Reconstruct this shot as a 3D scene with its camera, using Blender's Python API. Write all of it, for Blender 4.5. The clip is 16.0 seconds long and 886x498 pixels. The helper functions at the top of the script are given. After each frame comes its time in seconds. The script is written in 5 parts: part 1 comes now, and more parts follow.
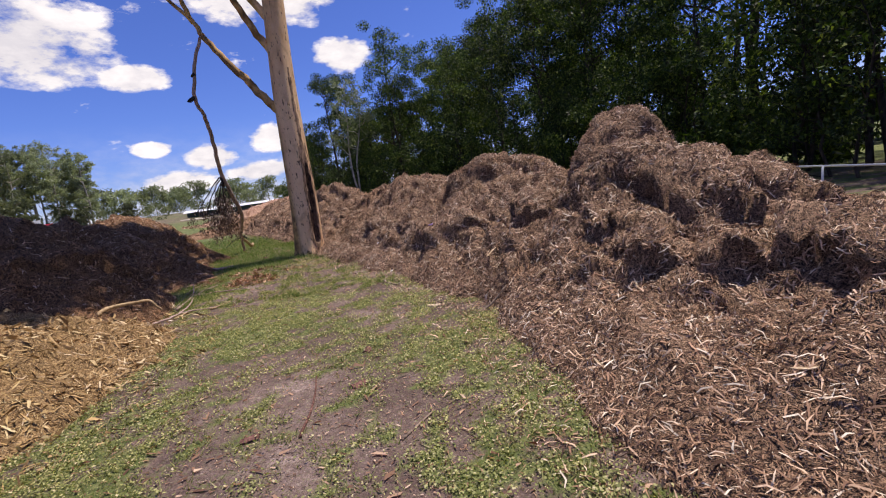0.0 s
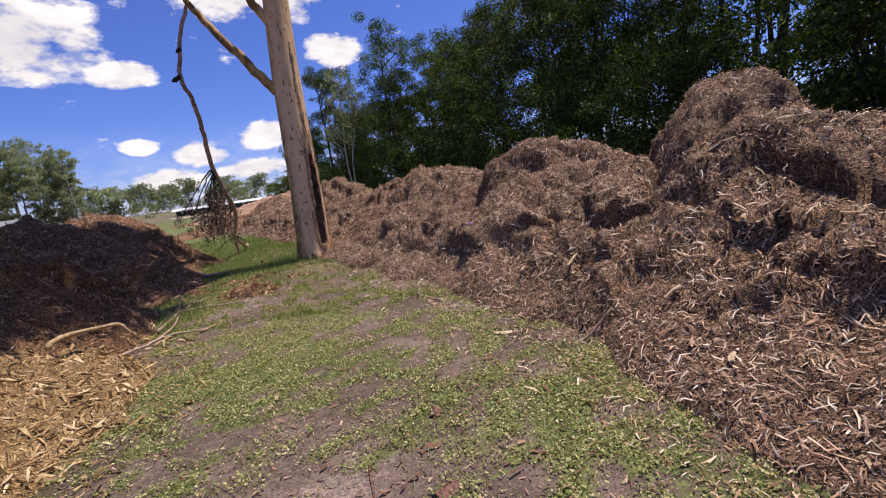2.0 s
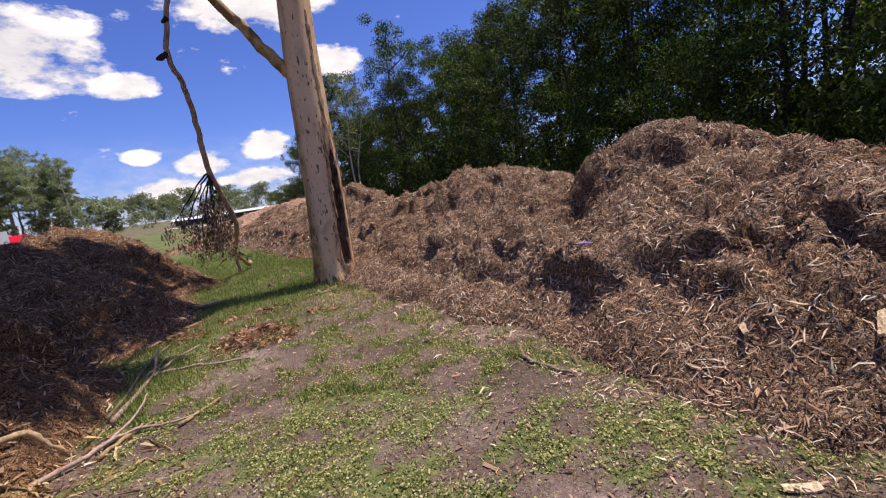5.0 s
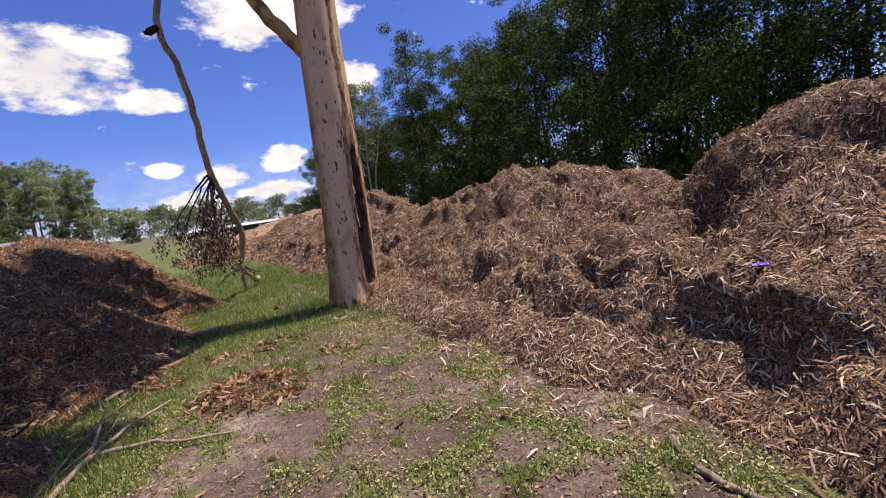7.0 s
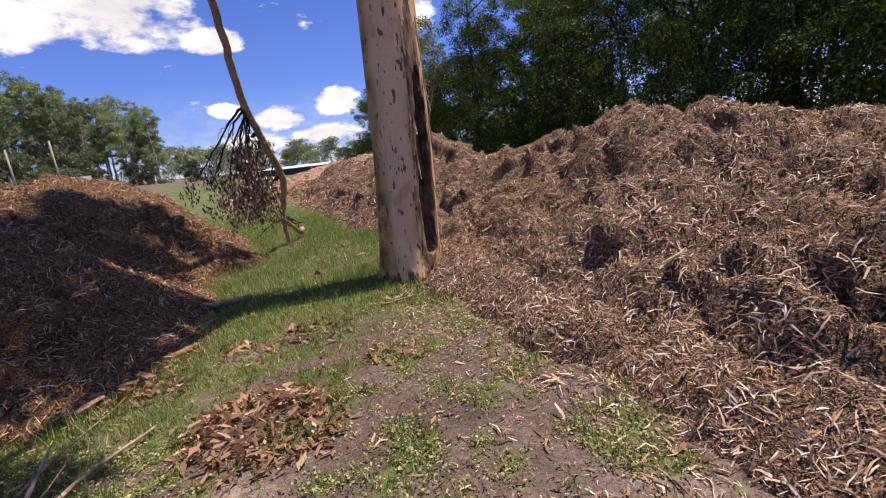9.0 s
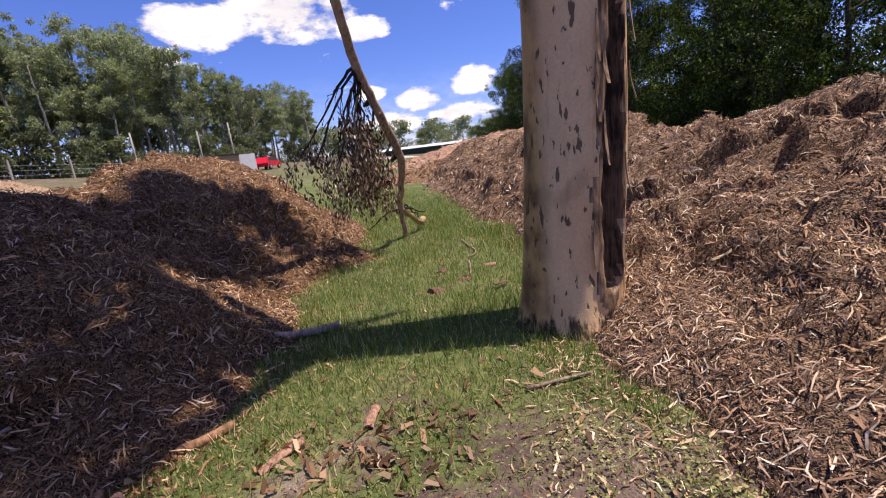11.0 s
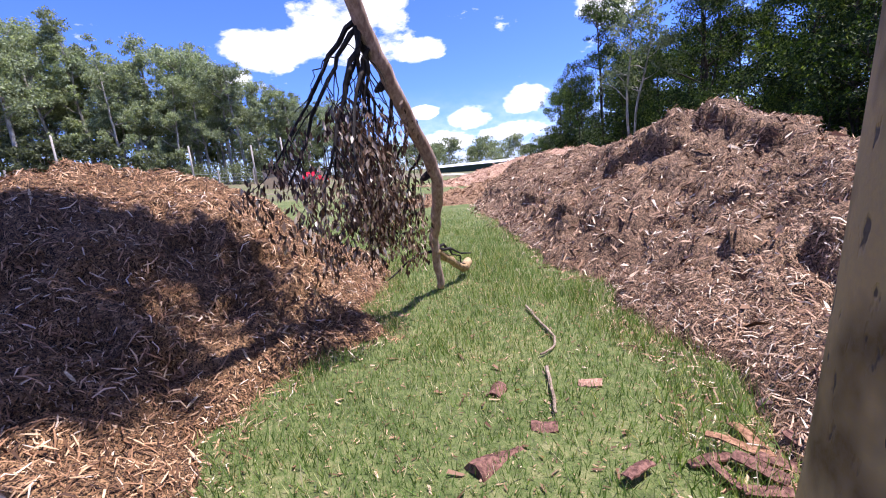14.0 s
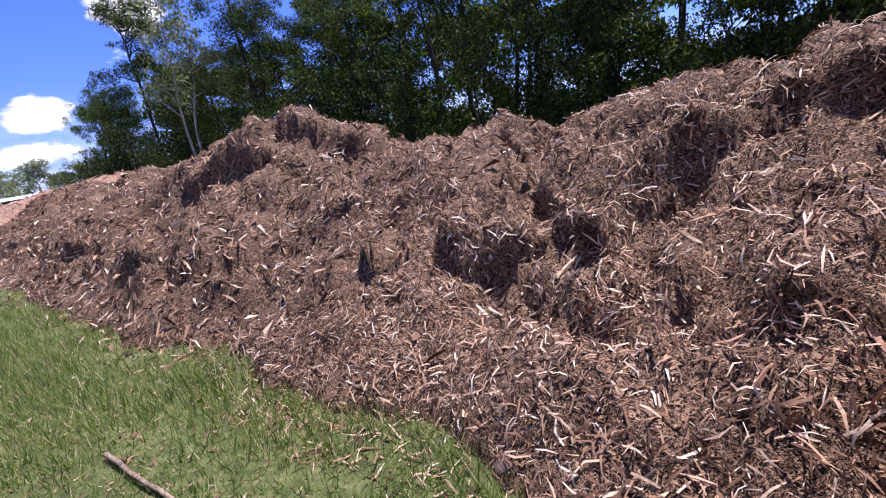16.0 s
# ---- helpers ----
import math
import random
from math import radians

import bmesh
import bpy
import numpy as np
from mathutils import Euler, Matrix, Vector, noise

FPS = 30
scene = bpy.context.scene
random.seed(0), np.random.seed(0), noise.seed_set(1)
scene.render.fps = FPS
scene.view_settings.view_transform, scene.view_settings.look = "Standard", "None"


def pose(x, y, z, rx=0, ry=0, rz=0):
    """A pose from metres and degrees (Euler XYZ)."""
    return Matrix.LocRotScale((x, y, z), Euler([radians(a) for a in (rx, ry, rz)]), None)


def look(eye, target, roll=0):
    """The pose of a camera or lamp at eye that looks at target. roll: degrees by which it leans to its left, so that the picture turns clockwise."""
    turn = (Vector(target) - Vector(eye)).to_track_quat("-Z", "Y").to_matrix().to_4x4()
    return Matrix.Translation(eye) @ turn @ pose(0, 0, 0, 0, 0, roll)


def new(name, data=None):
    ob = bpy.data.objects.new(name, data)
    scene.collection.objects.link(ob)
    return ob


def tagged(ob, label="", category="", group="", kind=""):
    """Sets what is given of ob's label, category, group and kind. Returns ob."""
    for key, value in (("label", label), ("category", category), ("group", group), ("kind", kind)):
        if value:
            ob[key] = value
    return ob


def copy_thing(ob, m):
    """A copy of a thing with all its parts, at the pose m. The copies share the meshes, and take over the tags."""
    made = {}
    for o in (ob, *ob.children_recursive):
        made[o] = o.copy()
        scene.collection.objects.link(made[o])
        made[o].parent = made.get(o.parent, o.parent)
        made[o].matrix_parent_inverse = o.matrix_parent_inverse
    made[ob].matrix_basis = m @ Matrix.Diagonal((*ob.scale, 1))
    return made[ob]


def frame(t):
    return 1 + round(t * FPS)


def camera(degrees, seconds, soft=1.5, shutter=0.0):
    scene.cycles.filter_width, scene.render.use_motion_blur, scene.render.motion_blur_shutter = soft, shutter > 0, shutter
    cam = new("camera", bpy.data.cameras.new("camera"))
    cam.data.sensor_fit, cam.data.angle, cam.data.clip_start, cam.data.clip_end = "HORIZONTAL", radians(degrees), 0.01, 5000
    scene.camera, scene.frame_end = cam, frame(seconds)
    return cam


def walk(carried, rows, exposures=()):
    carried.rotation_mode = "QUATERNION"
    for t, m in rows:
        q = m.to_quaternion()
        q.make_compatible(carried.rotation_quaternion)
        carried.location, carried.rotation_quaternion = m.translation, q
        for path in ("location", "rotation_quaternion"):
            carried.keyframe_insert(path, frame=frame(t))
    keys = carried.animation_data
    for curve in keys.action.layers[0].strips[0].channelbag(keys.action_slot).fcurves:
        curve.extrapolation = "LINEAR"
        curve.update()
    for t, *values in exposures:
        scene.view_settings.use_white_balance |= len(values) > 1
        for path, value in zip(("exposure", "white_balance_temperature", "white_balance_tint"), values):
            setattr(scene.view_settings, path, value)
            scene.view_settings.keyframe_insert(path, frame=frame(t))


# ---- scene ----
cam = camera(92.0, 16.0, soft=1.1)
# t, x, y, z, yaw, pitch, roll
ROWS = [
    (0, 0.003, 0.001, 1.525, -0.01, -9.43, 8.04),
    (0.5, -0.168, 0.305, 1.527, 1.03, -10.74, 7.23),
    (1, -0.295, 0.692, 1.521, 4.05, -8.68, 7.45),
    (1.5, -0.456, 1.031, 1.499, 2.96, -10.38, 6.92),
    (2, -0.728, 1.354, 1.501, -1.03, -9.88, 8.12),
    (2.5, -0.940, 1.663, 1.484, 2.27, -10.30, 7.44),
    (3, -1.114, 1.967, 1.495, 3.59, -11.14, 6.93),
    (3.5, -1.320, 2.285, 1.475, -0.24, -9.85, 7.78),
    (3.7, -1.431, 2.414, 1.486, -1.54, -8.80, 8.71),
    (5.8, -1.812, 3.983, 1.537, 0.71, -8.84, 7.61),
    (6, -1.881, 4.108, 1.509, 3.40, -8.81, 7.28),
    (6.5, -1.979, 4.489, 1.498, 4.25, -9.40, 9.26),
    (7, -2.138, 4.903, 1.435, 0.99, -6.81, 8.29),
    (7.5, -2.324, 5.229, 1.506, 0.81, -10.34, 6.52),
    (8, -2.426, 5.634, 1.543, 4.05, -9.69, 8.45),
    (8.2, -2.469, 5.753, 1.493, 3.71, -10.43, 7.34),
    (10.3, -2.931, 7.690, 1.427, 15.48, -13.57, 7.20),
    (10.5, -3.037, 7.869, 1.407, 16.13, -10.73, 7.03),
    (11, -3.291, 8.222, 1.428, 24.84, -13.47, 6.71),
    (11.5, -3.501, 8.581, 1.390, 53.58, -15.06, 4.80),
    (12, -3.713, 8.866, 1.388, 72.10, -17.30, 6.34),
    (12.5, -3.926, 9.196, 1.384, 71.60, -15.70, 3.15),
    (13, -4.097, 9.554, 1.410, 66.39, -11.56, 5.53),
    (13.5, -4.192, 9.996, 1.415, 53.59, -13.33, 4.63),
    (14, -4.371, 10.335, 1.396, 31.42, -10.50, 5.75),
    (14.5, -4.541, 10.574, 1.390, 15.58, -13.92, 6.56),
    (15, -4.621, 10.898, 1.375, 6.73, -15.72, 8.55),
    (15.5, -4.628, 11.218, 1.370, -7.46, -17.21, 8.12),
    (16, -4.659, 11.559, 1.377, -21.39, -15.55, 9.38),
]
EXPOSURES = [(0.0, 0.12, 6800, 17), (5.0, 0.18, 6900, 16), (8.0, 0.23, 7000, 15), (10.4, 0.24, 6950, 18), (11.2, 0.5, 6950, 18), (12.0, 1.36, 6650, 18), (13.2, 1.32, 6350, 19),
             (14.0, 1.0, 6000, 20), (15.0, 0.6, 5900, 22), (16.0, 0.6, 6000, 25)]
walk(cam, [(t, pose(x, y, z, 90 + pitch, roll, yaw)) for t, x, y, z, yaw, pitch, roll in ROWS], EXPOSURES)

# ---- light: high midday sun ahead and to the side, blue sky with fair-weather cloud ----
SUN_AZ, SUN_EL = 67.0, 70.0
sun_way = Vector((math.sin(radians(SUN_AZ)) * math.cos(radians(SUN_EL)), math.cos(radians(SUN_AZ)) * math.cos(radians(SUN_EL)), math.sin(radians(SUN_EL))))
sun_data = bpy.data.lights.new("sun", "SUN")
sun_data.energy, sun_data.angle, sun_data.color = 5.0, radians(0.53), (1.0, 0.95, 0.87)
sun = new("sun", sun_data)
sun.matrix_world = look(sun_way * 60, (0, 0, 0))


class Nodes:
    """Small helper to wire node trees."""

    def __init__(self, tree):
        self.tree = tree
        tree.nodes.clear()

    def add(self, kind, inputs=None, operation=""):
        n = self.tree.nodes.new(kind)
        if operation:
            n.operation = operation
        for k, v in (inputs or {}).items():
            if isinstance(v, bpy.types.NodeSocket):
                self.tree.links.new(v, n.inputs[k])
            else:
                n.inputs[k].default_value = v
        return n

    def math(self, op, a, b=0.0, c=0.0, clamp=False):
        n = self.add("ShaderNodeMath", {0: a, 1: b, 2: c}, op)
        n.use_clamp = clamp
        return n.outputs[0]

    def mix(self, fac, a, b, blend="MIX"):
        n = self.add("ShaderNodeMix")
        n.data_type, n.blend_type = "RGBA", blend
        for sock, v in ((n.inputs[0], fac), (n.inputs[6], a), (n.inputs[7], b)):
            if isinstance(v, bpy.types.NodeSocket):
                self.tree.links.new(v, sock)
            else:
                sock.default_value = v
        return n.outputs[2]

    def ramp(self, fac, stops, smooth=False):
        n = self.add("ShaderNodeValToRGB", {0: fac})
        n.color_ramp.interpolation = "EASE" if smooth else "LINEAR"
        els = n.color_ramp.elements
        while len(els) < len(stops):
            els.new(0.5)
        for e, (p, c) in zip(els, stops):
            e.position, e.color = p, (*c, 1) if len(c) == 3 else c
        return n.outputs[0]

    def noise(self, vec, scale, detail=4.0, rough=0.55, out=0):
        return self.add("ShaderNodeTexNoise", {"Vector": vec, "Scale": scale, "Detail": detail, "Roughness": rough}).outputs[out]

    def range(self, v, a, b, c=0.0, d=1.0):
        return self.add("ShaderNodeMapRange", {0: v, 1: a, 2: b, 3: c, 4: d}).outputs[0]


world = bpy.data.worlds.new("world")
scene.world = world
world.use_nodes = True
w = Nodes(world.node_tree)
sky = w.add("ShaderNodeTexSky")
sky.sky_type, sky.sun_disc = "NISHITA", False
sky.sun_elevation, sky.sun_rotation = radians(SUN_EL), radians(SUN_AZ)
sky.altitude, sky.air_density, sky.dust_density, sky.ozone_density = 100, 1.0, 0.3, 2.5
sky_col = w.mix(1.0, sky.outputs[0], (0.64, 0.85, 1.66, 1), "MULTIPLY")
way = w.add("ShaderNodeTexCoord").outputs["Generated"]
unit = w.add("ShaderNodeVectorMath", {0: way}, "NORMALIZE").outputs[0]
sep = w.add("ShaderNodeSeparateXYZ", {0: unit})
up = sep.outputs[2]
flat_way = w.add("ShaderNodeVectorMath", {0: unit, 1: (1.0, 1.0, 2.1)}, "MULTIPLY").outputs[0]
puff = w.noise(flat_way, 9.0, 7.0, 0.6)
wisp = w.noise(flat_way, 26.0, 5.0, 0.6)
shape = w.math("ADD", w.math("MULTIPLY", puff, 0.8), w.math("MULTIPLY", wisp, 0.3))


def cloud_bank(az, el, wide, high):
    """An oval cumulus: 1 in its middle, falling to 0 at its rim."""
    a, e = radians(az), radians(el)
    c = (math.sin(a) * math.cos(e), math.cos(a) * math.cos(e), math.sin(e))
    side = (math.cos(a), -math.sin(a), 0.0)
    d = w.add("ShaderNodeVectorMath", {0: unit, 1: c}, "SUBTRACT").outputs[0]
    u = w.add("ShaderNodeVectorMath", {0: d, 1: side}, "DOT_PRODUCT").outputs[1]
    r2 = w.math("ADD", w.math("POWER", w.math("DIVIDE", u, radians(wide)), 2.0), w.math("POWER", w.math("DIVIDE", w.math("SUBTRACT", up, c[2]), radians(high)), 2.0))
    front = w.add("ShaderNodeVectorMath", {0: unit, 1: c}, "DOT_PRODUCT").outputs[1]
    return w.math("MULTIPLY", w.math("SUBTRACT", 1.0, r2, clamp=True), w.math("GREATER_THAN", front, 0.3))


banks = [cloud_bank(*b) for b in ((-41, 17.5, 9, 5.0), (-33, 14.6, 4, 1.7), (-27.3, 6.2, 3.4, 1.9), (-20, 7.6, 3.6, 2.0), (-10.3, 16.2, 4.2, 2.4), (-33, 7.4, 2.2, 1.0),
                                 (-18.5, 23.0, 11, 4.2), (-51, 15.5, 8, 2.6), (-56, 12.6, 3.0, 1.6), (-22, 3.9, 5.5, 1.5), (-31, 3.6, 5, 1.6))]
body = banks[0]
for b in banks[1:]:
    body = w.math("MAXIMUM", body, b)
# extra cloud overhead, out of view, added to whiten the fill light
body = w.math("MAXIMUM", body, w.range(up, 0.38, 0.62, 0.0, 0.3))
cloud = w.range(w.math("ADD", w.math("MULTIPLY", body, 0.66), w.math("MULTIPLY", shape, 1.75)), 1.18, 1.4)
haze = w.math("MULTIPLY", w.math("POWER", w.math("SUBTRACT", 1.0, w.math("MULTIPLY", w.math("ABSOLUTE", up), 5.5), clamp=True), 1.5), w.range(wisp, 0.35, 0.62, 0.1, 0.6))
cover = w.math("MAXIMUM", cloud, haze)
white = w.mix(w.range(shape, 0.45, 0.85), (8.6, 8.7, 9.3, 1), (14.6, 14.4, 14.0, 1))
bg = w.add("ShaderNodeBackground", {"Color": w.mix(cover, sky_col, white), "Strength": 0.08})
w.tree.links.new(bg.outputs[0], w.add("ShaderNodeOutputWorld").inputs[0])


# ---- numpy noise ----
def hash01(ix, iy, iz, seed):
    h = (ix.astype(np.int64) * 374761393 + iy.astype(np.int64) * 668265263 + iz.astype(np.int64) * 2147483647 + seed * 974634777) & 0x7FFFFFFF
    h = ((h ^ (h >> 13)) * 1274126177) & 0x7FFFFFFF
    return ((h ^ (h >> 16)) & 0xFFFF) / 65535.0


def vnoise(x, y, z=0.0, seed=0):
    """Smooth value noise in 0..1."""
    x, y, z = np.broadcast_arrays(np.asarray(x, float), y, z)
    fx, fy, fz = np.floor(x), np.floor(y), np.floor(z)
    u, v, s = x - fx, y - fy, z - fz
    u, v, s = u * u * (3 - 2 * u), v * v * (3 - 2 * v), s * s * (3 - 2 * s)
    out = 0.0
    for a in (0, 1):
        for b in (0, 1):
            for c in (0, 1):
                out = out + hash01(fx + a, fy + b, fz + c, seed) * (u if a else 1 - u) * (v if b else 1 - v) * (s if c else 1 - s)
    return out


def fbm(x, y, octaves=4, seed=0, gain=0.5):
    total, amp, norm = 0.0, 1.0, 0.0
    for i in range(octaves):
        total = total + amp * vnoise(np.asarray(x) * 2 ** i + 17.3 * i, np.asarray(y) * 2 ** i - 9.1 * i, 0.37 * i, seed + i)
        norm += amp
        amp *= gain
    return total / norm


def step(a, b, x):
    t = np.clip((np.asarray(x) - a) / (b - a), 0, 1)
    return t * t * (3 - 2 * t)


# ---- mesh helpers ----
def mesh_of(name, verts, faces, mats=(), smooth=False, index=None):
    """A mesh from arrays; faces is an (n, k) array or a list."""
    me = bpy.data.meshes.new(name)
    verts = np.asarray(verts, np.float32).reshape(-1, 3)
    if isinstance(faces, np.ndarray):
        n, k = faces.shape
        me.vertices.add(len(verts))
        me.vertices.foreach_set("co", verts.ravel())
        me.loops.add(n * k)
        me.loops.foreach_set("vertex_index", faces.astype(np.int32).ravel())
        me.polygons.add(n)
        me.polygons.foreach_set("loop_start", np.arange(0, n * k, k, dtype=np.int32))
        me.polygons.foreach_set("loop_total", np.full(n, k, np.int32))
    else:
        me.from_pydata([tuple(v) for v in verts.tolist()], [], [tuple(f) for f in faces])
    for m in mats:
        me.materials.append(m)
    if index is not None:
        me.polygons.foreach_set("material_index", np.asarray(index, np.int32))
    if smooth:
        me.polygons.foreach_set("use_smooth", np.ones(len(me.polygons), bool))
    me.update(calc_edges=True)
    me.validate()
    return me


def child(name, me, parent, label="", kind="", at=None):
    ob = new(name, me)
    ob.parent = parent
    if at is not None:
        ob.matrix_basis = at
    return tagged(ob, label, kind=kind)


def empty(name, at, label, category, group="", kind=""):
    ob = new(name)
    ob.empty_display_size = 0.2
    ob.matrix_basis = at if isinstance(at, Matrix) else Matrix.Translation(at)
    return tagged(ob, label, category, group, kind)


def tube(points, radii, sides=8, rough=0.0, seed=0, cap=True):
    """Verts and faces of a bent, tapering branch."""
    rng = np.random.default_rng(seed)
    P = [Vector(p) for p in points]
    verts, faces = [], []
    ref = Vector((0.31, 0.87, 0.4)).normalized()
    for i, p in enumerate(P):
        d = (P[min(i + 1, len(P) - 1)] - P[max(i - 1, 0)]).normalized()
        a = d.cross(ref)
        if a.length < 0.1:
            a = d.cross(Vector((1, 0, 0)))
        a.normalize()
        b = d.cross(a)
        for j in range(sides):
            ang = 2 * math.pi * j / sides
            r = radii[i] * (1 + rough * rng.uniform(-1, 1))
            verts.append(p + (a * math.cos(ang) + b * math.sin(ang)) * r)
    for i in range(len(P) - 1):
        for j in range(sides):
            k = (j + 1) % sides
            faces.append((i * sides + j, i * sides + k, (i + 1) * sides + k, (i + 1) * sides + j))
    if cap:
        faces.append(tuple(range(sides))[::-1])
        faces.append(tuple((len(P) - 1) * sides + j for j in range(sides)))
    return verts, faces


def merge(parts):
    verts, faces = [], []
    for v, f in parts:
        o = len(verts)
        verts += list(v)
        faces += [tuple(i + o for i in q) for q in f]
    return verts, faces


def wander(points, steps, amp, seed):
    """A smooth, slightly crooked polyline through the given points."""
    rng = np.random.default_rng(seed)
    P = [Vector(p) for p in points]
    out = []
    for i in range(len(P) - 1):
        p0, p1, p2, p3 = P[max(i - 1, 0)], P[i], P[i + 1], P[min(i + 2, len(P) - 1)]
        for s in range(steps):
            t = s / steps
            q = 0.5 * ((2 * p1) + (p2 - p0) * t + (2 * p0 - 5 * p1 + 4 * p2 - p3) * t * t + (3 * p1 - p0 - 3 * p2 + p3) * t ** 3)
            out.append(q + Vector(rng.normal(0, amp, 3)) * (1 if s else 0.3))
    return out + [P[-1]]


def box_bm(bm, x0, x1, y0, y1, z0, z1):
    vs = [bm.verts.new(c) for c in ((x0, y0, z0), (x1, y0, z0), (x1, y1, z0), (x0, y1, z0), (x0, y0, z1), (x1, y0, z1), (x1, y1, z1), (x0, y1, z1))]
    for f in ((3, 2, 1, 0), (4, 5, 6, 7), (0, 1, 5, 4), (1, 2, 6, 5), (2, 3, 7, 6), (3, 0, 4, 7)):
        bm.faces.new([vs[i] for i in f])


def boxes(name, list_of, mat, bevel=0.0):
    bm = bmesh.new()
    for b in list_of:
        box_bm(bm, *b)
    if bevel:
        bmesh.ops.bevel(bm, geom=list(bm.edges), offset=bevel, segments=2, affect="EDGES")
    me = bpy.data.meshes.new(name)
    bm.to_mesh(me)
    bm.free()
    me.materials.append(mat)
    return me


# ---- materials ----
def material(name):
    m = bpy.data.materials.new(name)
    m.use_nodes = True
    return m, Nodes(m.node_tree)


def finish(n, colour, rough=0.8, bump=None, strength=0.5, distance=0.02, translucent=None, **more):
    ins = {"Base Color": colour, "Roughness": rough, "Specular IOR Level": 0.25}
    ins.update(more)
    if bump is not None:
        ins["Normal"] = n.add("ShaderNodeBump", {"Strength": strength, "Distance": distance, "Height": bump}).outputs[0]
    p = n.add("ShaderNodeBsdfPrincipled", ins)
    out = p.outputs[0]
    if translucent is not None:
        tr = n.add("ShaderNodeBsdfTranslucent", {"Color": translucent})
        out = n.add("ShaderNodeMixShader", {0: 0.35, 1: p.outputs[0], 2: tr.outputs[0]}).outputs[0]
    n.tree.links.new(out, n.add("ShaderNodeOutputMaterial").inputs[0])


def plain(name, colour, rough=0.6, grain=0.12, scale=20.0, metallic=0.0):
    m, n = material(name)
    obj = n.add("ShaderNodeTexCoord").outputs["Object"]
    v = n.noise(obj, scale, 5.0, 0.6)
    s = n.noise(obj, scale * 0.12, 3.0)
    k = n.math("ADD", n.range(v, 0.3, 0.7, 1 - grain, 1 + grain), n.range(s, 0.3, 0.7, -grain, grain))
    col = n.mix(1.0, (*colour, 1), n.add("ShaderNodeCombineColor", {0: k, 1: k, 2: k}).outputs[0], "MULTIPLY")
    finish(n, col, rough, v, 0.25, 0.01, Metallic=metallic)
    return m


def chips_mat(name, stops, patch):
    """Shredded wood: every splinter has a shade of its own; the heap varies in large patches."""
    m, n = material(name)
    geo = n.add("ShaderNodeNewGeometry")
    rnd = geo.outputs["Random Per Island"]
    pos = geo.outputs["Position"]
    base = n.ramp(rnd, stops)
    big = n.noise(pos, 0.55, 4.0, 0.6)
    fine = n.noise(pos, 45.0, 3.0, 0.6)
    col = n.mix(n.range(big, 0.42, 0.62, 0.0, 0.75), base, n.mix(1.0, base, (*patch, 1), "MULTIPLY"))
    col = n.mix(n.range(fine, 0.35, 0.7, 0.0, 0.35), col, (0.03, 0.02, 0.014, 1))
    finish(n, col, 0.78, fine, 0.4, 0.004)
    return m


def heap_mat(name, dark, mid, light):
    """The body of a heap below its loose chips: a matted felt of fibres that run all ways over gaps, whose shade is
    painted dark.
    """
    m, n = material(name)
    pos = n.add("ShaderNodeNewGeometry").outputs["Position"]
    warp = n.add("ShaderNodeVectorMath", {0: n.noise(pos, 9.0, 3.0, out=1), 1: (0.11, 0.11, 0.11)}, "MULTIPLY").outputs[0]
    bent = n.add("ShaderNodeVectorMath", {0: pos, 1: warp}, "ADD").outputs[0]
    felt = None
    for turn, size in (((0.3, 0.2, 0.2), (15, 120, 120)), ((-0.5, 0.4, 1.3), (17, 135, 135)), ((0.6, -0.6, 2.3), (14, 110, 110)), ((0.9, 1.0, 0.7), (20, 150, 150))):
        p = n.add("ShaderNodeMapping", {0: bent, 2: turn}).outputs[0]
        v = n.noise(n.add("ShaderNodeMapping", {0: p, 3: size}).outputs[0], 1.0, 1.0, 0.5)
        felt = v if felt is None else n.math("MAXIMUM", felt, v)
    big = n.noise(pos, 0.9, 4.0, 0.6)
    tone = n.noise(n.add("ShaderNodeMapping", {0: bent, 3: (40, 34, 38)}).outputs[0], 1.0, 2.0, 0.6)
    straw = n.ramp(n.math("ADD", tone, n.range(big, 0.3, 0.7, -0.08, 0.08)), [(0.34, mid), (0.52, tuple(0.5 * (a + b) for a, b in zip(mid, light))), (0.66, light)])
    # the dark colour stands in for shade in the gaps between fibres
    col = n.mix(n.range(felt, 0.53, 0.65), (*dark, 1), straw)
    finish(n, col, 0.85, felt, 1.0, 0.03)
    return m


def leaf_mat(name, stops, trans, patch=(1.25, 1.1, 0.6), scale=0.35):
    m, n = material(name)
    geo = n.add("ShaderNodeNewGeometry")
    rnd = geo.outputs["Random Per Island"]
    tone = n.add("ShaderNodeObjectInfo").outputs["Random"]
    k = n.range(tone, 0, 1, 0.65, 1.35)
    base = n.ramp(rnd, stops)
    big = n.noise(geo.outputs["Position"], scale, 3.0)
    col = n.mix(n.range(big, 0.35, 0.65, 0.0, 0.5), base, n.mix(1.0, base, (*patch, 1), "MULTIPLY"))
    col = n.mix(1.0, col, n.add("ShaderNodeCombineColor", {0: k, 1: k, 2: k}).outputs[0], "MULTIPLY")
    finish(n, col, 0.55, translucent=n.mix(1.0, col, (*trans, 1), "MULTIPLY"))
    return m


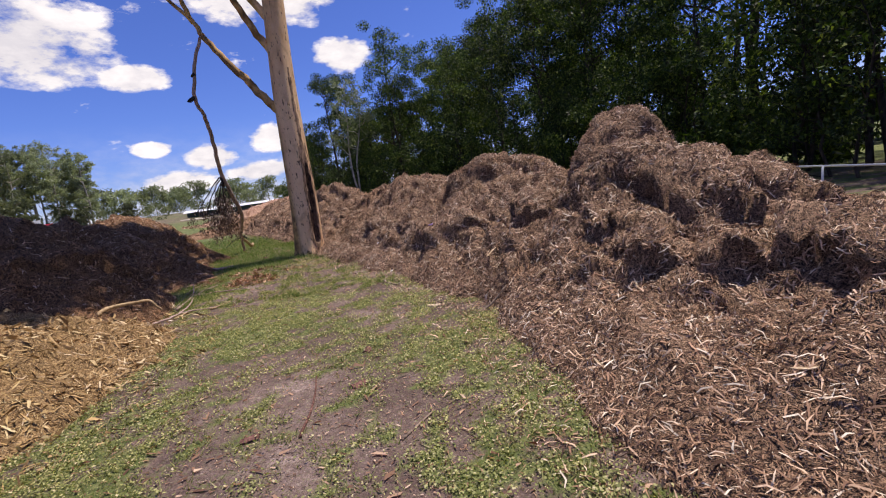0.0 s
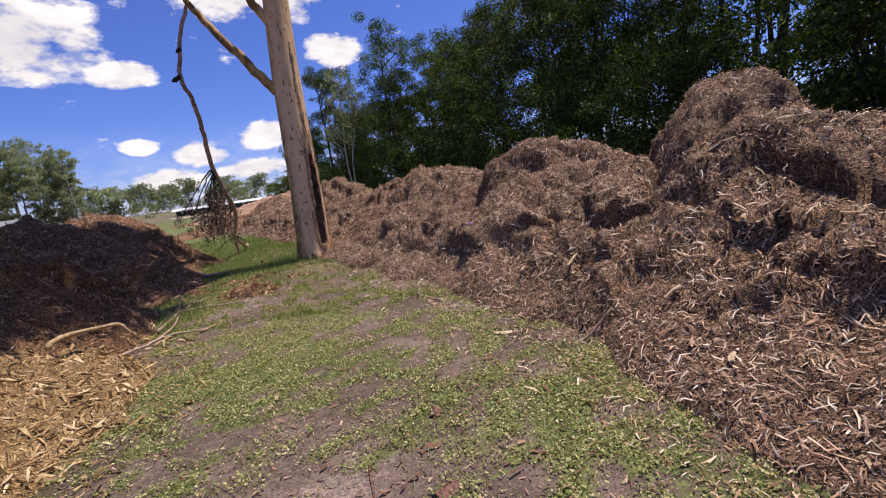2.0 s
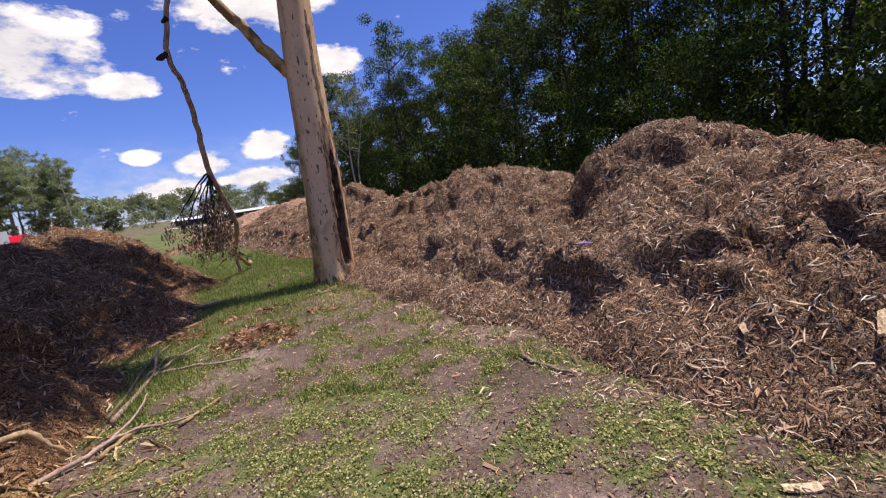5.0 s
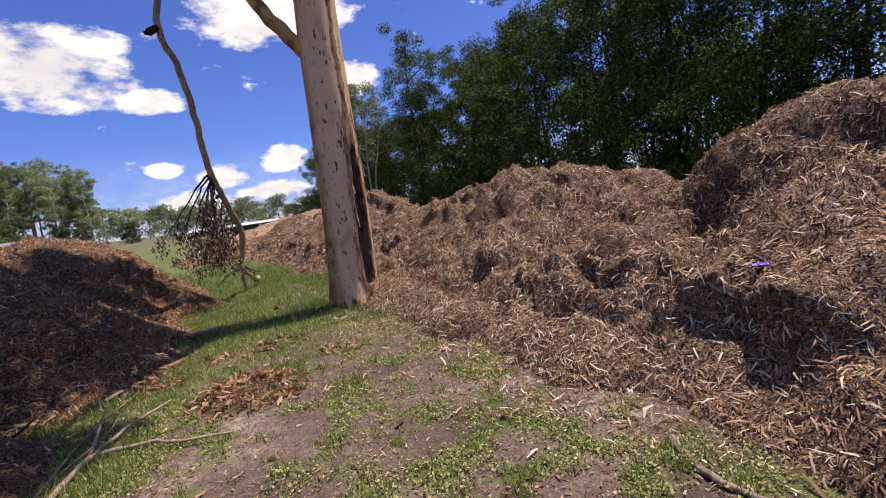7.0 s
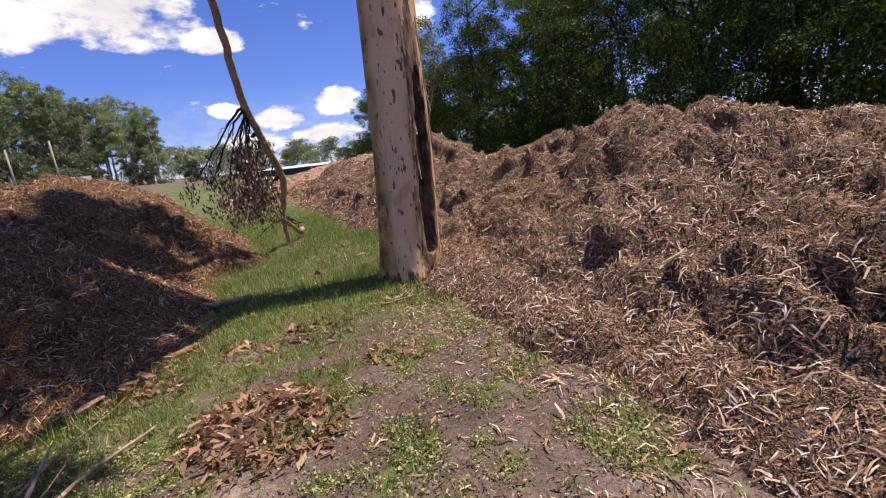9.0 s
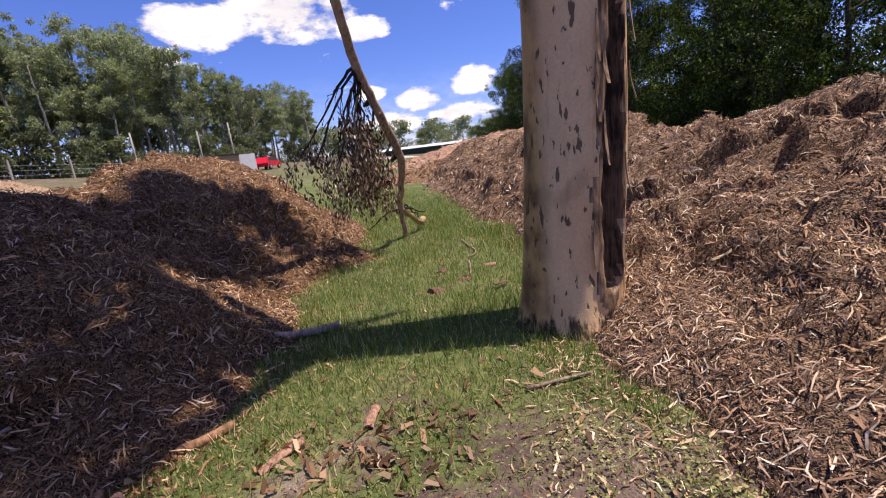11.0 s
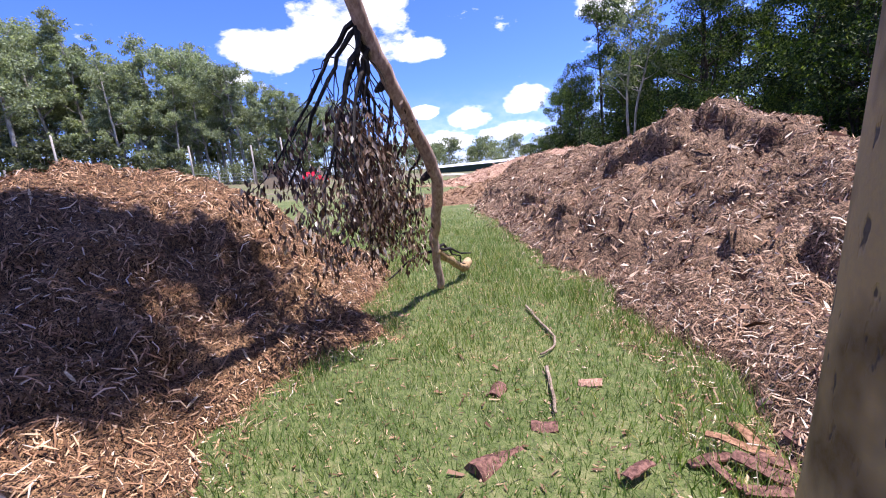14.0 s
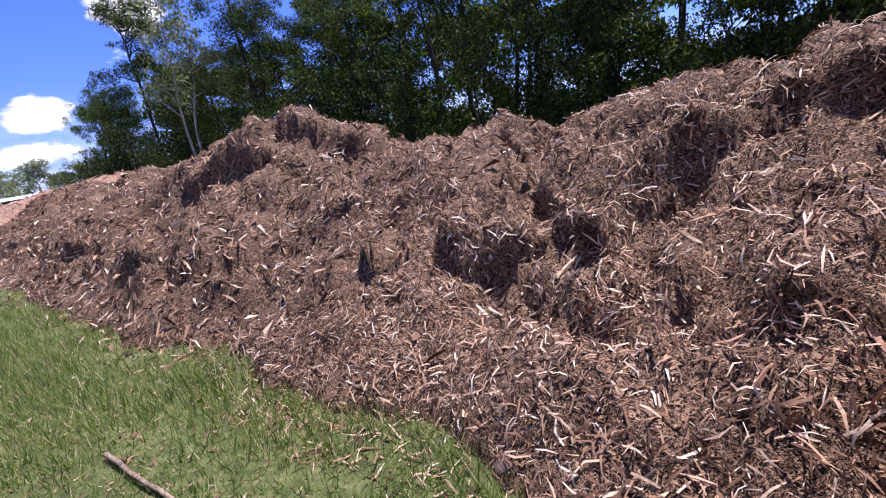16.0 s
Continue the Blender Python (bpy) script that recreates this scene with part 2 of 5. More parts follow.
MULCH = chips_mat("shredded_mulch", [(0.0, (0.04, 0.022, 0.014)), (0.3, (0.2, 0.108, 0.066)), (0.58, (0.5, 0.3, 0.19)), (0.82, (0.8, 0.57, 0.4)), (1.0, (0.94, 0.84, 0.68))], (0.78, 0.72, 0.63))
MULCH_DARK = chips_mat("dark_mulch", [(0.0, (0.05, 0.024, 0.016)), (0.4, (0.24, 0.12, 0.06)), (0.7, (0.54, 0.3, 0.165)), (0.9, (0.82, 0.56, 0.34)), (1.0, (0.84, 0.7, 0.58))], (0.82, 0.8, 0.82))
MULCH_FRESH = chips_mat("fresh_orange_mulch", [(0.0, (0.16, 0.095, 0.04)), (0.4, (0.38, 0.235, 0.105)), (0.75, (0.6, 0.41, 0.2)), (1.0, (0.82, 0.65, 0.4))], (0.85, 0.85, 0.66))
MULCH_PALE = chips_mat("pale_yellow_chips", [(0.0, (0.36, 0.2, 0.09)), (0.5, (0.62, 0.38, 0.19)), (1.0, (0.8, 0.58, 0.36))], (1.0, 0.86, 0.66))
MULCH_CREAM = chips_mat("cream_chips", [(0.0, (0.3, 0.19, 0.115)), (0.5, (0.5, 0.345, 0.225)), (1.0, (0.66, 0.5, 0.36))], (1.0, 0.9, 0.8))
HEAP_CREAM = heap_mat("cream_heap_body", (0.22, 0.135, 0.08), (0.44, 0.295, 0.19), (0.6, 0.44, 0.305))
MULCH_RED = chips_mat("reddish_mulch", [(0.0, (0.19, 0.1, 0.055)), (0.5, (0.38, 0.225, 0.13)), (1.0, (0.6, 0.4, 0.26))], (0.9, 0.82, 0.76))
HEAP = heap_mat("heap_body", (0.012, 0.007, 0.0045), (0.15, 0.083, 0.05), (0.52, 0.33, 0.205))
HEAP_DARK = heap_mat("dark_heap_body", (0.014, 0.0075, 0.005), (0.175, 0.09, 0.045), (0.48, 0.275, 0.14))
HEAP_FRESH = heap_mat("fresh_heap_body", (0.1, 0.055, 0.022), (0.33, 0.2, 0.085), (0.6, 0.41, 0.2))
HEAP_PALE = heap_mat("pale_heap_body", (0.26, 0.14, 0.06), (0.56, 0.34, 0.17), (0.76, 0.53, 0.31))
MULCH_PINK = chips_mat("pinkish_mulch", [(0.0, (0.3, 0.16, 0.1)), (0.5, (0.5, 0.3, 0.2)), (1.0, (0.72, 0.5, 0.37))], (0.95, 0.9, 0.85))
HEAP_PINK = heap_mat("pinkish_heap_body", (0.2, 0.1, 0.06), (0.42, 0.25, 0.16), (0.62, 0.42, 0.3))
HEAP_RED = heap_mat("red_heap_body", (0.12, 0.062, 0.033), (0.29, 0.168, 0.094), (0.5, 0.32, 0.195))

# brighter patches and top tone paint sunlit clumps into the leaf colour
LEAF_DARK = leaf_mat("forest_leaf", [(0.0, (0.009, 0.02, 0.005)), (0.5, (0.026, 0.047, 0.011)), (0.82, (0.07, 0.105, 0.024)), (1.0, (0.25, 0.29, 0.08))], (0.7, 0.85, 0.24), (2.0, 2.0, 1.1), 0.5)
LEAF_GUM = leaf_mat("gum_leaf", [(0.0, (0.115, 0.14, 0.088)), (0.5, (0.2, 0.235, 0.145)), (1.0, (0.36, 0.4, 0.27))], (1.4, 1.5, 0.8), (1.15, 1.06, 0.8))
LEAF_SCRUB = leaf_mat("scrub_leaf", [(0.0, (0.055, 0.068, 0.036)), (0.5, (0.11, 0.13, 0.07)), (1.0, (0.2, 0.22, 0.13))], (1.2, 1.25, 0.7), (1.1, 1.05, 0.9))
# lighter copy of the forest leaf: sunlight behind the trunks put into its colour
LEAF_LIT = leaf_mat("sunlit_forest_leaf", [(0.0, (0.018, 0.036, 0.008)), (0.5, (0.05, 0.085, 0.018)), (1.0, (0.13, 0.18, 0.042))], (1.6, 1.7, 0.6))
LEAF_DEAD = leaf_mat("dead_leaf", [(0.0, (0.04, 0.024, 0.02)), (0.5, (0.115, 0.074, 0.058)), (0.8, (0.27, 0.195, 0.155)), (1.0, (0.82, 0.74, 0.67))], (0.8, 0.6, 0.4))
LEAF_LITTER = leaf_mat("leaf_litter", [(0.0, (0.1, 0.055, 0.039)), (0.5, (0.26, 0.15, 0.105)), (0.88, (0.5, 0.34, 0.25)), (1.0, (0.68, 0.53, 0.42))], (0.8, 0.5, 0.3))
GRASS = leaf_mat("grass_blade", [(0.0, (0.05, 0.094, 0.02)), (0.5, (0.11, 0.182, 0.042)), (0.76, (0.2, 0.265, 0.08)), (0.9, (0.4, 0.38, 0.2)), (1.0, (0.6, 0.51, 0.37))], (1.25, 1.35, 0.55), (1.4, 1.2, 1.3), 0.9)
WEED = leaf_mat("weed_leaf", [(0.0, (0.1, 0.122, 0.042)), (0.5, (0.225, 0.245, 0.09)), (0.85, (0.4, 0.39, 0.18)), (1.0, (0.54, 0.47, 0.32))], (1.2, 1.3, 0.5), (1.15, 1.0, 0.9))


def bark_mat():
    """Smooth gum bark: pale pinkish cream with grey and tan patches, small dark flakes and rust streaks; the west
    side's shade is painted in as darker tan.
    """
    m, n = material("smooth_gum_bark")
    obj = n.add("ShaderNodeTexCoord").outputs["Object"]
    patch = n.noise(n.add("ShaderNodeMapping", {0: obj, 3: (2.2, 2.2, 0.9)}).outputs[0], 1.0, 5.0, 0.6)
    streak = n.noise(n.add("ShaderNodeMapping", {0: obj, 3: (9, 9, 0.8)}).outputs[0], 1.0, 4.0, 0.6)
    flake = n.noise(n.add("ShaderNodeMapping", {0: obj, 3: (21, 21, 7.5)}).outputs[0], 1.0, 3.0, 0.5)
    fine = n.noise(obj, 60.0, 5.0, 0.65)
    col = n.ramp(patch, [(0.32, (0.43, 0.24, 0.11)), (0.45, (0.71, 0.46, 0.255)), (0.6, (0.82, 0.58, 0.345)), (0.78, (0.68, 0.44, 0.25))])
    col = n.mix(n.range(streak, 0.6, 0.7, 0.0, 0.5), col, (0.36, 0.19, 0.1, 1))
    blotch = n.noise(n.add("ShaderNodeMapping", {0: obj, 1: (3.0, 5.0, 2.0), 3: (4.6, 4.6, 3.2)}).outputs[0], 1.0, 3.0, 0.5)
    col = n.mix(n.range(blotch, 0.6, 0.7, 0.0, 0.4), col, (0.36, 0.22, 0.12, 1))
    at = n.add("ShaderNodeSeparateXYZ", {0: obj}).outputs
    # west side: real brown blotches, plus a darker warm tint painting its shade
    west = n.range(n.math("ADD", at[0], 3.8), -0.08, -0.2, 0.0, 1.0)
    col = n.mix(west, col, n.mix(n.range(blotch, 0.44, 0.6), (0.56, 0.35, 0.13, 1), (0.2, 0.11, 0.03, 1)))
    col = n.mix(n.range(flake, 0.63, 0.65, 0.0, 0.9), col, (0.07, 0.042, 0.028, 1))
    col = n.mix(n.range(fine, 0.35, 0.65, 0.0, 0.25), col, (0.3, 0.22, 0.17, 1))
    low = n.math("ADD", n.add("ShaderNodeSeparateXYZ", {0: obj}).outputs[2], n.range(n.noise(n.add("ShaderNodeMapping", {0: obj, 3: (14, 14, 5)}).outputs[0], 1.0, 5.0, 0.65), 0.3, 0.7, 0.14, -0.14))
    col = n.mix(n.range(low, 0.05, 0.13, 0.92, 0.0), col, (0.03, 0.021, 0.016, 1))
    h = n.math("ADD", n.math("MULTIPLY", fine, 0.3), n.math("MULTIPLY", n.range(flake, 0.6, 0.64), -0.8))
    finish(n, col, 0.7, h, 0.5, 0.012)
    return m


def old_wood(name, dark, light, scale=1.0):
    m, n = material(name)
    obj = n.add("ShaderNodeTexCoord").outputs["Object"]
    g = n.noise(n.add("ShaderNodeMapping", {0: obj, 3: (38 * scale, 38 * scale, 5 * scale)}).outputs[0], 1.0, 5.0, 0.65)
    b = n.noise(obj, 5.0 * scale, 3.0)
    finish(n, n.mix(n.range(n.math("ADD", g, n.range(b, 0.3, 0.7, -0.12, 0.12)), 0.38, 0.64), (*dark, 1), (*light, 1)), 0.8, g, 0.7, 0.01)
    return m


def ground_mat():
    """Trodden ground: pinkish sandy dirt, fine dark soil, dry litter and low green cover."""
    m, n = material("ground_soil")
    pos = n.add("ShaderNodeNewGeometry").outputs["Position"]
    att = n.add("ShaderNodeAttribute")
    att.attribute_name = "cover"
    green = att.outputs["Fac"]
    b = n.noise(pos, 1.1, 5.0, 0.6)
    f = n.noise(pos, 14.0, 5.0, 0.7)
    g = n.noise(pos, 75.0, 4.0, 0.7)
    soil = n.ramp(n.math("ADD", b, n.range(f, 0.3, 0.7, -0.12, 0.12)), [(0.33, (0.095, 0.061, 0.051)), (0.5, (0.165, 0.112, 0.094)), (0.62, (0.235, 0.168, 0.145)), (0.74, (0.42, 0.32, 0.275))])
    soil = n.mix(n.range(g, 0.5, 0.62, 0.0, 0.8), soil, (0.055, 0.038, 0.03, 1))
    soil = n.mix(n.range(n.noise(pos, 24.0, 5.0, 0.75), 0.52, 0.62, 0.0, 0.6), soil, (0.09, 0.062, 0.05, 1))
    soil = n.mix(n.range(n.noise(pos, 52.0, 4.0, 0.7), 0.6, 0.68, 0.0, 0.7), soil, (0.5, 0.4, 0.33, 1))
    soil = n.mix(n.range(n.noise(pos, 33.0, 4.0, 0.7), 0.54, 0.66, 0.0, 0.5), soil, (0.2, 0.21, 0.09, 1))
    turf = n.ramp(n.math("ADD", f, n.range(b, 0.3, 0.7, -0.1, 0.1)), [(0.3, (0.05, 0.068, 0.02)), (0.52, (0.105, 0.135, 0.038)), (0.7, (0.22, 0.21, 0.09))])
    turf = n.mix(n.range(g, 0.52, 0.7, 0.0, 0.5), turf, (0.26, 0.23, 0.12, 1))
    k = n.range(n.math("ADD", green, n.range(f, 0.3, 0.7, -0.3, 0.3)), 0.35, 0.65)
    finish(n, n.mix(k, soil, turf), 0.9, n.math("ADD", f, n.math("MULTIPLY", g, 0.5)), 0.8, 0.03)
    return m


BARK = bark_mat()
CHAR = old_wood("charred_hollow_wood", (0.02, 0.013, 0.009), (0.16, 0.095, 0.062))
TORN = old_wood("torn_bark_edge", (0.1, 0.058, 0.035), (0.4, 0.27, 0.18))
DEAD_WOOD = old_wood("dead_branch_bark", (0.13, 0.09, 0.065), (0.36, 0.27, 0.2))
STEM_WOOD = old_wood("weathered_stem_bark", (0.26, 0.172, 0.138), (0.5, 0.365, 0.3))
TAN_WOOD = old_wood("tan_branch_bark", (0.22, 0.14, 0.07), (0.5, 0.36, 0.2))
BLACK_TWIG = old_wood("black_twig_bark", (0.012, 0.01, 0.01), (0.045, 0.036, 0.032))
FOREST_BARK = old_wood("forest_trunk_bark", (0.018, 0.014, 0.011), (0.08, 0.062, 0.048), 0.3)
GUM_TRUNK = old_wood("grey_gum_trunk", (0.22, 0.195, 0.16), (0.5, 0.46, 0.4), 0.3)
SPLIT = old_wood("split_wood", (0.42, 0.29, 0.16), (0.78, 0.62, 0.42))
RED_BARK = old_wood("red_bark_slab", (0.065, 0.027, 0.021), (0.23, 0.115, 0.088))
PINK_BARK = old_wood("pinkish_bark_strip", (0.2, 0.1, 0.068), (0.46, 0.27, 0.19))
BROWN_BARK = old_wood("brown_bark_slab", (0.14, 0.062, 0.033), (0.36, 0.2, 0.115))
GROUND = ground_mat()

# ---- the ground: one sheet out to the horizon ----
def cover_at(x, y):
    """How green the ground is: patchy weeds where people walk, closed grass further on."""
    x, y = np.asarray(x, float), np.asarray(y, float)
    n1 = fbm(x * 0.8, y * 0.8, 4, 3)
    n2 = fbm(x * 7.5, y * 7.5, 4, 8, 0.65)
    patchy = step(0.37, 0.57, 0.32 * n1 + 0.68 * n2)
    lush = step(8.6, 10.6, y - 0.25 * (x + 5) + 2.2 * (n1 - 0.5))
    lush = np.maximum(lush, step(-4.3, -5.4, x + 1.5 * (n1 - 0.5)) * step(6.0, 8.0, y))
    bare = step(0.9, 0.35, np.hypot((x + 3.3) / 1.1, (y - 9.9) / 0.6)) * 0.45
    far = step(14, 24, np.hypot(x + 4, y - 10))
    dry = 1 - 0.4 * step(-18, -34, x)
    return np.clip(dry * np.maximum(patchy * 0.8, lush * (0.78 + 0.22 * step(0.4, 0.6, n2))) * (1 - bare) * (1 - 0.35 * far * step(0.5, 0.62, n1)), 0, 1)


def ground_at(x, y):
    """Height of the ground: nearly flat where the camera walks, a paddock that rises towards the house in the west."""
    west = np.clip(-np.asarray(x, float) - 13.0, 0, 120)
    rise = 0.12 * west ** 2 / (west + 5.0) * np.interp(y, [5, 35, 70, 160], [1.0, 0.55, 0.36, 0.22])
    return rise + 0.05 * (fbm(np.asarray(x) * 0.35, np.asarray(y) * 0.35, 3, 21) - 0.5) + 0.02 * (fbm(np.asarray(x) * 2.5, np.asarray(y) * 2.5, 2, 22) - 0.5)


def axis(a, b, stepsize, reach):
    near = np.arange(a, b + 1e-6, stepsize)
    grow = np.geomspace(0.3, reach, 34)
    return np.concatenate([(a - grow)[::-1], near, b + grow])


gx, gy = axis(-13, 5, 0.15, 1800), axis(-4, 30, 0.15, 1800)
X, Y = np.meshgrid(gx, gy)
Z = ground_at(X, Y)
nx, ny = len(gx), len(gy)
I = np.arange(nx * ny).reshape(ny, nx)
quads = np.stack([I[:-1, :-1], I[:-1, 1:], I[1:, 1:], I[1:, :-1]], -1).reshape(-1, 4)
ground_me = mesh_of("ground", np.stack([X, Y, Z], -1), quads, [GROUND], smooth=True)
att = ground_me.attributes.new("cover", "FLOAT", "POINT")
att.data.foreach_set("value", cover_at(X, Y).astype(np.float32).ravel())
tagged(new("ground", ground_me), "trodden pinkish dirt and green grass paddock", "ground", kind="structure")


# ---- heaps ----
class Heap:
    """A windrow of dumped loads: a crest of (x, y, height, reach) loads with slumped, lumpy sides, and steep knobs (x, y, height, radius) tipped on top."""

    def __init__(self, loads, seed, lump=1.0, cell=0.05, knobs=()):
        self.loads, self.seed, self.lump, self.cell, self.knobs = loads, seed, lump, cell, knobs
        way = math.atan2(loads[-1][1] - loads[0][1], loads[-1][0] - loads[0][0])
        self.way = math.cos(way), math.sin(way)
        a = np.array(loads)
        m = a[:, 3].max() + 0.6
        self.box = a[:, 0].min() - m, a[:, 0].max() + m, a[:, 1].min() - m, a[:, 1].max() + m
        self.xs, self.ys = np.arange(self.box[0], self.box[1], cell), np.arange(self.box[2], self.box[3], cell)
        self.X, self.Y = np.meshgrid(self.xs, self.ys)
        self.H = self.form(self.X, self.Y)
        self.DX, self.DY = self.brows()

    def brows(self):
        """How far the matted brows of the ledges hang out over the slope below them, in x and y."""
        base = self.H.copy()
        for _ in range(10):
            p = np.pad(base, 2, mode="edge")
            base = (p[:-4, 2:-2] + p[4:, 2:-2] + p[2:-2, :-4] + p[2:-2, 4:] + p[2:-2, 2:-2]) / 5
        gy_, gx_ = np.gradient(base, self.cell)
        steep = np.hypot(gx_, gy_) + 1e-6
        lx, ly = self.X * self.way[0] + self.Y * self.way[1], self.Y * self.way[0] - self.X * self.way[1]
        wob = 1.4 * fbm(self.X * 1.7, self.Y * 1.7 + 9, 2, self.seed + 12)
        ledge = step(0.5, 0.56, fbm(lx * 0.8 + 50 + wob, ly * 1.5 + wob, 4, self.seed + 7))
        tuft = step(0.5, 0.58, fbm(lx * 2.6 + 3, ly * 3.4 + wob, 3, self.seed + 13))
        out = (0.1 * ledge + 0.07 * tuft) * step(0.3, 0.8, self.H) * step(0.15, 0.6, steep) * min(self.lump, 1.0)
        return -gx_ / steep * out, -gy_ / steep * out

    def form(self, x, y):
        s = self.seed
        wx = x + 0.42 * (fbm(x * 0.9, y * 0.9, 3, s) - 0.5) + 0.24 * (fbm(x * 3.2, y * 3.2, 2, s + 5) - 0.5)
        wy = y + 0.42 * (fbm(x * 0.9 + 31, y * 0.9, 3, s + 1) - 0.5) + 0.24 * (fbm(x * 3.2 + 7, y * 3.2, 2, s + 6) - 0.5)
        best, h = np.full(x.shape, 9e9), np.zeros(x.shape)
        for (ax, ay, ah, aw), (bx, by, bh, bw) in zip(self.loads, self.loads[1:]):
            dx, dy = bx - ax, by - ay
            t = np.clip(((wx - ax) * dx + (wy - ay) * dy) / (dx * dx + dy * dy), 0, 1)
            d = np.hypot(wx - ax - t * dx, wy - ay - t * dy)
            u = np.clip(np.sqrt(d * d + 0.02) / (aw + t * (bw - aw)), 0, 1)
            hh = (ah + t * (bh - ah)) * (1 - u ** 1.35)
            h = np.where(d < best, hh, h)
            best = np.minimum(best, d)
        for kx, ky, kh, kr in self.knobs:
            h = np.maximum(h, kh * (1 - (np.hypot(wx - kx, wy - ky) / kr) ** 2.4))
        k = step(0.05, 0.6, h) * self.lump
        lx, ly = x * self.way[0] + y * self.way[1], y * self.way[0] - x * self.way[1]
        clod = 1 - np.abs(2 * fbm(x * 1.35, y * 1.35, 3, s + 2) - 1)
        clod2 = 1 - np.abs(2 * fbm(lx * 3.4, ly * 4.0, 4, s + 3) - 1)
        wob = 1.4 * fbm(x * 1.7, y * 1.7 + 9, 2, s + 12)
        pit = step(0.6, 0.7, fbm(lx * 1.6 + 5 + wob, ly * 2.5 - wob, 4, s + 4)) + 0.28 * step(0.56, 0.68, fbm(lx * 2.4 + 5 + wob, ly * 6.5 + wob, 4, s + 8))
        ledge = step(0.5, 0.56, fbm(lx * 0.8 + 50 + wob, ly * 1.5 + wob, 4, s + 7))
        h = h + k * (0.42 * (clod - 0.86) + 0.2 * (clod2 - 0.82) - 0.11 * pit + 0.16 * (ledge - 0.55) + 0.07 * (vnoise(x * 15, y * 15, 0, s + 9) - 0.5))
        return np.where(h > 0.012, h, -0.05)

    def blend(self, field, x, y):
        """Reads a gridded field at any place."""
        fx = np.clip((np.asarray(x, float) - self.xs[0]) / self.cell, 0, len(self.xs) - 1.001)
        fy = np.clip((np.asarray(y, float) - self.ys[0]) / self.cell, 0, len(self.ys) - 1.001)
        i, j = fx.astype(int), fy.astype(int)
        u, v = fx - i, fy - j
        return field[j, i] * (1 - u) * (1 - v) + field[j, i + 1] * u * (1 - v) + field[j + 1, i] * (1 - u) * v + field[j + 1, i + 1] * u * v

    def at(self, x, y):
        inside = (np.asarray(x) > self.xs[0]) & (np.asarray(x) < self.xs[-1]) & (np.asarray(y) > self.ys[0]) & (np.asarray(y) < self.ys[-1])
        return np.where(inside, self.blend(self.H, x, y), -0.05)

    def slope(self, x, y):
        gy_, gx_ = np.gradient(self.H, self.cell)
        return np.stack([-self.blend(gx_, x, y), -self.blend(gy_, x, y), np.ones_like(x)], -1)

    def mesh(self, name, mat):
        X, Y, H = self.X, self.Y, self.H
        k = step(0.05, 0.4, H)
        V = np.stack([X + self.DX + k * 0.1 * (vnoise(X * 6, Y * 6, H * 6, 71) - 0.5), Y + self.DY + k * 0.1 * (vnoise(X * 6, Y * 6, H * 6, 72) - 0.5), H], -1)
        I = np.arange(X.size).reshape(X.shape)
        q = np.stack([I[:-1, :-1], I[:-1, 1:], I[1:, 1:], I[1:, :-1]], -1).reshape(-1, 4)
        q = q[H.ravel()[q].max(1) > 0]
        used, q = np.unique(q, return_inverse=True)
        return mesh_of(name, V.reshape(-1, 3)[used], q.reshape(-1, 4), [mat], smooth=True)


def orient(normal, rng, lean):
    """Random axes along a surface: length, width and outward, each (n, 3)."""
    n = normal / np.linalg.norm(normal, axis=1, keepdims=True)
    n = n + rng.normal(0, lean, n.shape)
    n /= np.linalg.norm(n, axis=1, keepdims=True)
    r = rng.normal(0, 1, n.shape)
    a = np.cross(n, r)
    a /= np.linalg.norm(a, axis=1, keepdims=True)
    return a, np.cross(n, a), n


def splinters(name, base, normal, length, width, mat, rng, lean=0.35, lift=0.006, strand=False):
    """Loose bent splinters lying on a surface; strands are longer, folded strips."""
    k = len(base)
    a, b, n = orient(normal, rng, lean)
    L, W = length[:, None] / 2, width[:, None] / 2
    bend = np.abs(rng.normal(0, 0.11, (k, 1))) * L * 2
    taper = rng.uniform(0.25, 1.0, (k, 1))
    c = base + n * (lift + 0.5 * bend)
    if strand:
        side = b * rng.normal(0, 0.22, (k, 1)) * L
        m = c + n * bend + side
        V = np.stack([c - a * L - b * W * taper, c - a * L + b * W * taper, m - b * W, m + b * W, c + a * L - b * W * 0.5, c + a * L + b * W * taper * 0.6], 1)
        o = np.arange(k)[:, None] * 6
        return mesh_of(name, V.reshape(-1, 3), np.concatenate([o + np.array([[0, 2, 3, 1]]), o + np.array([[2, 4, 5, 3]])], 0), [mat])
    V = np.stack([c - a * L - b * W * taper, c + b * W * 0.2 - a * L * rng.uniform(0.3, 0.9, (k, 1)) + n * bend, c + a * L + b * W * taper, c - b * W + a * L * rng.uniform(0.2, 0.8, (k, 1))], 1)
    V[:, 1] += b * W
    return mesh_of(name, V.reshape(-1, 3), np.arange(k * 4).reshape(-1, 4), [mat])


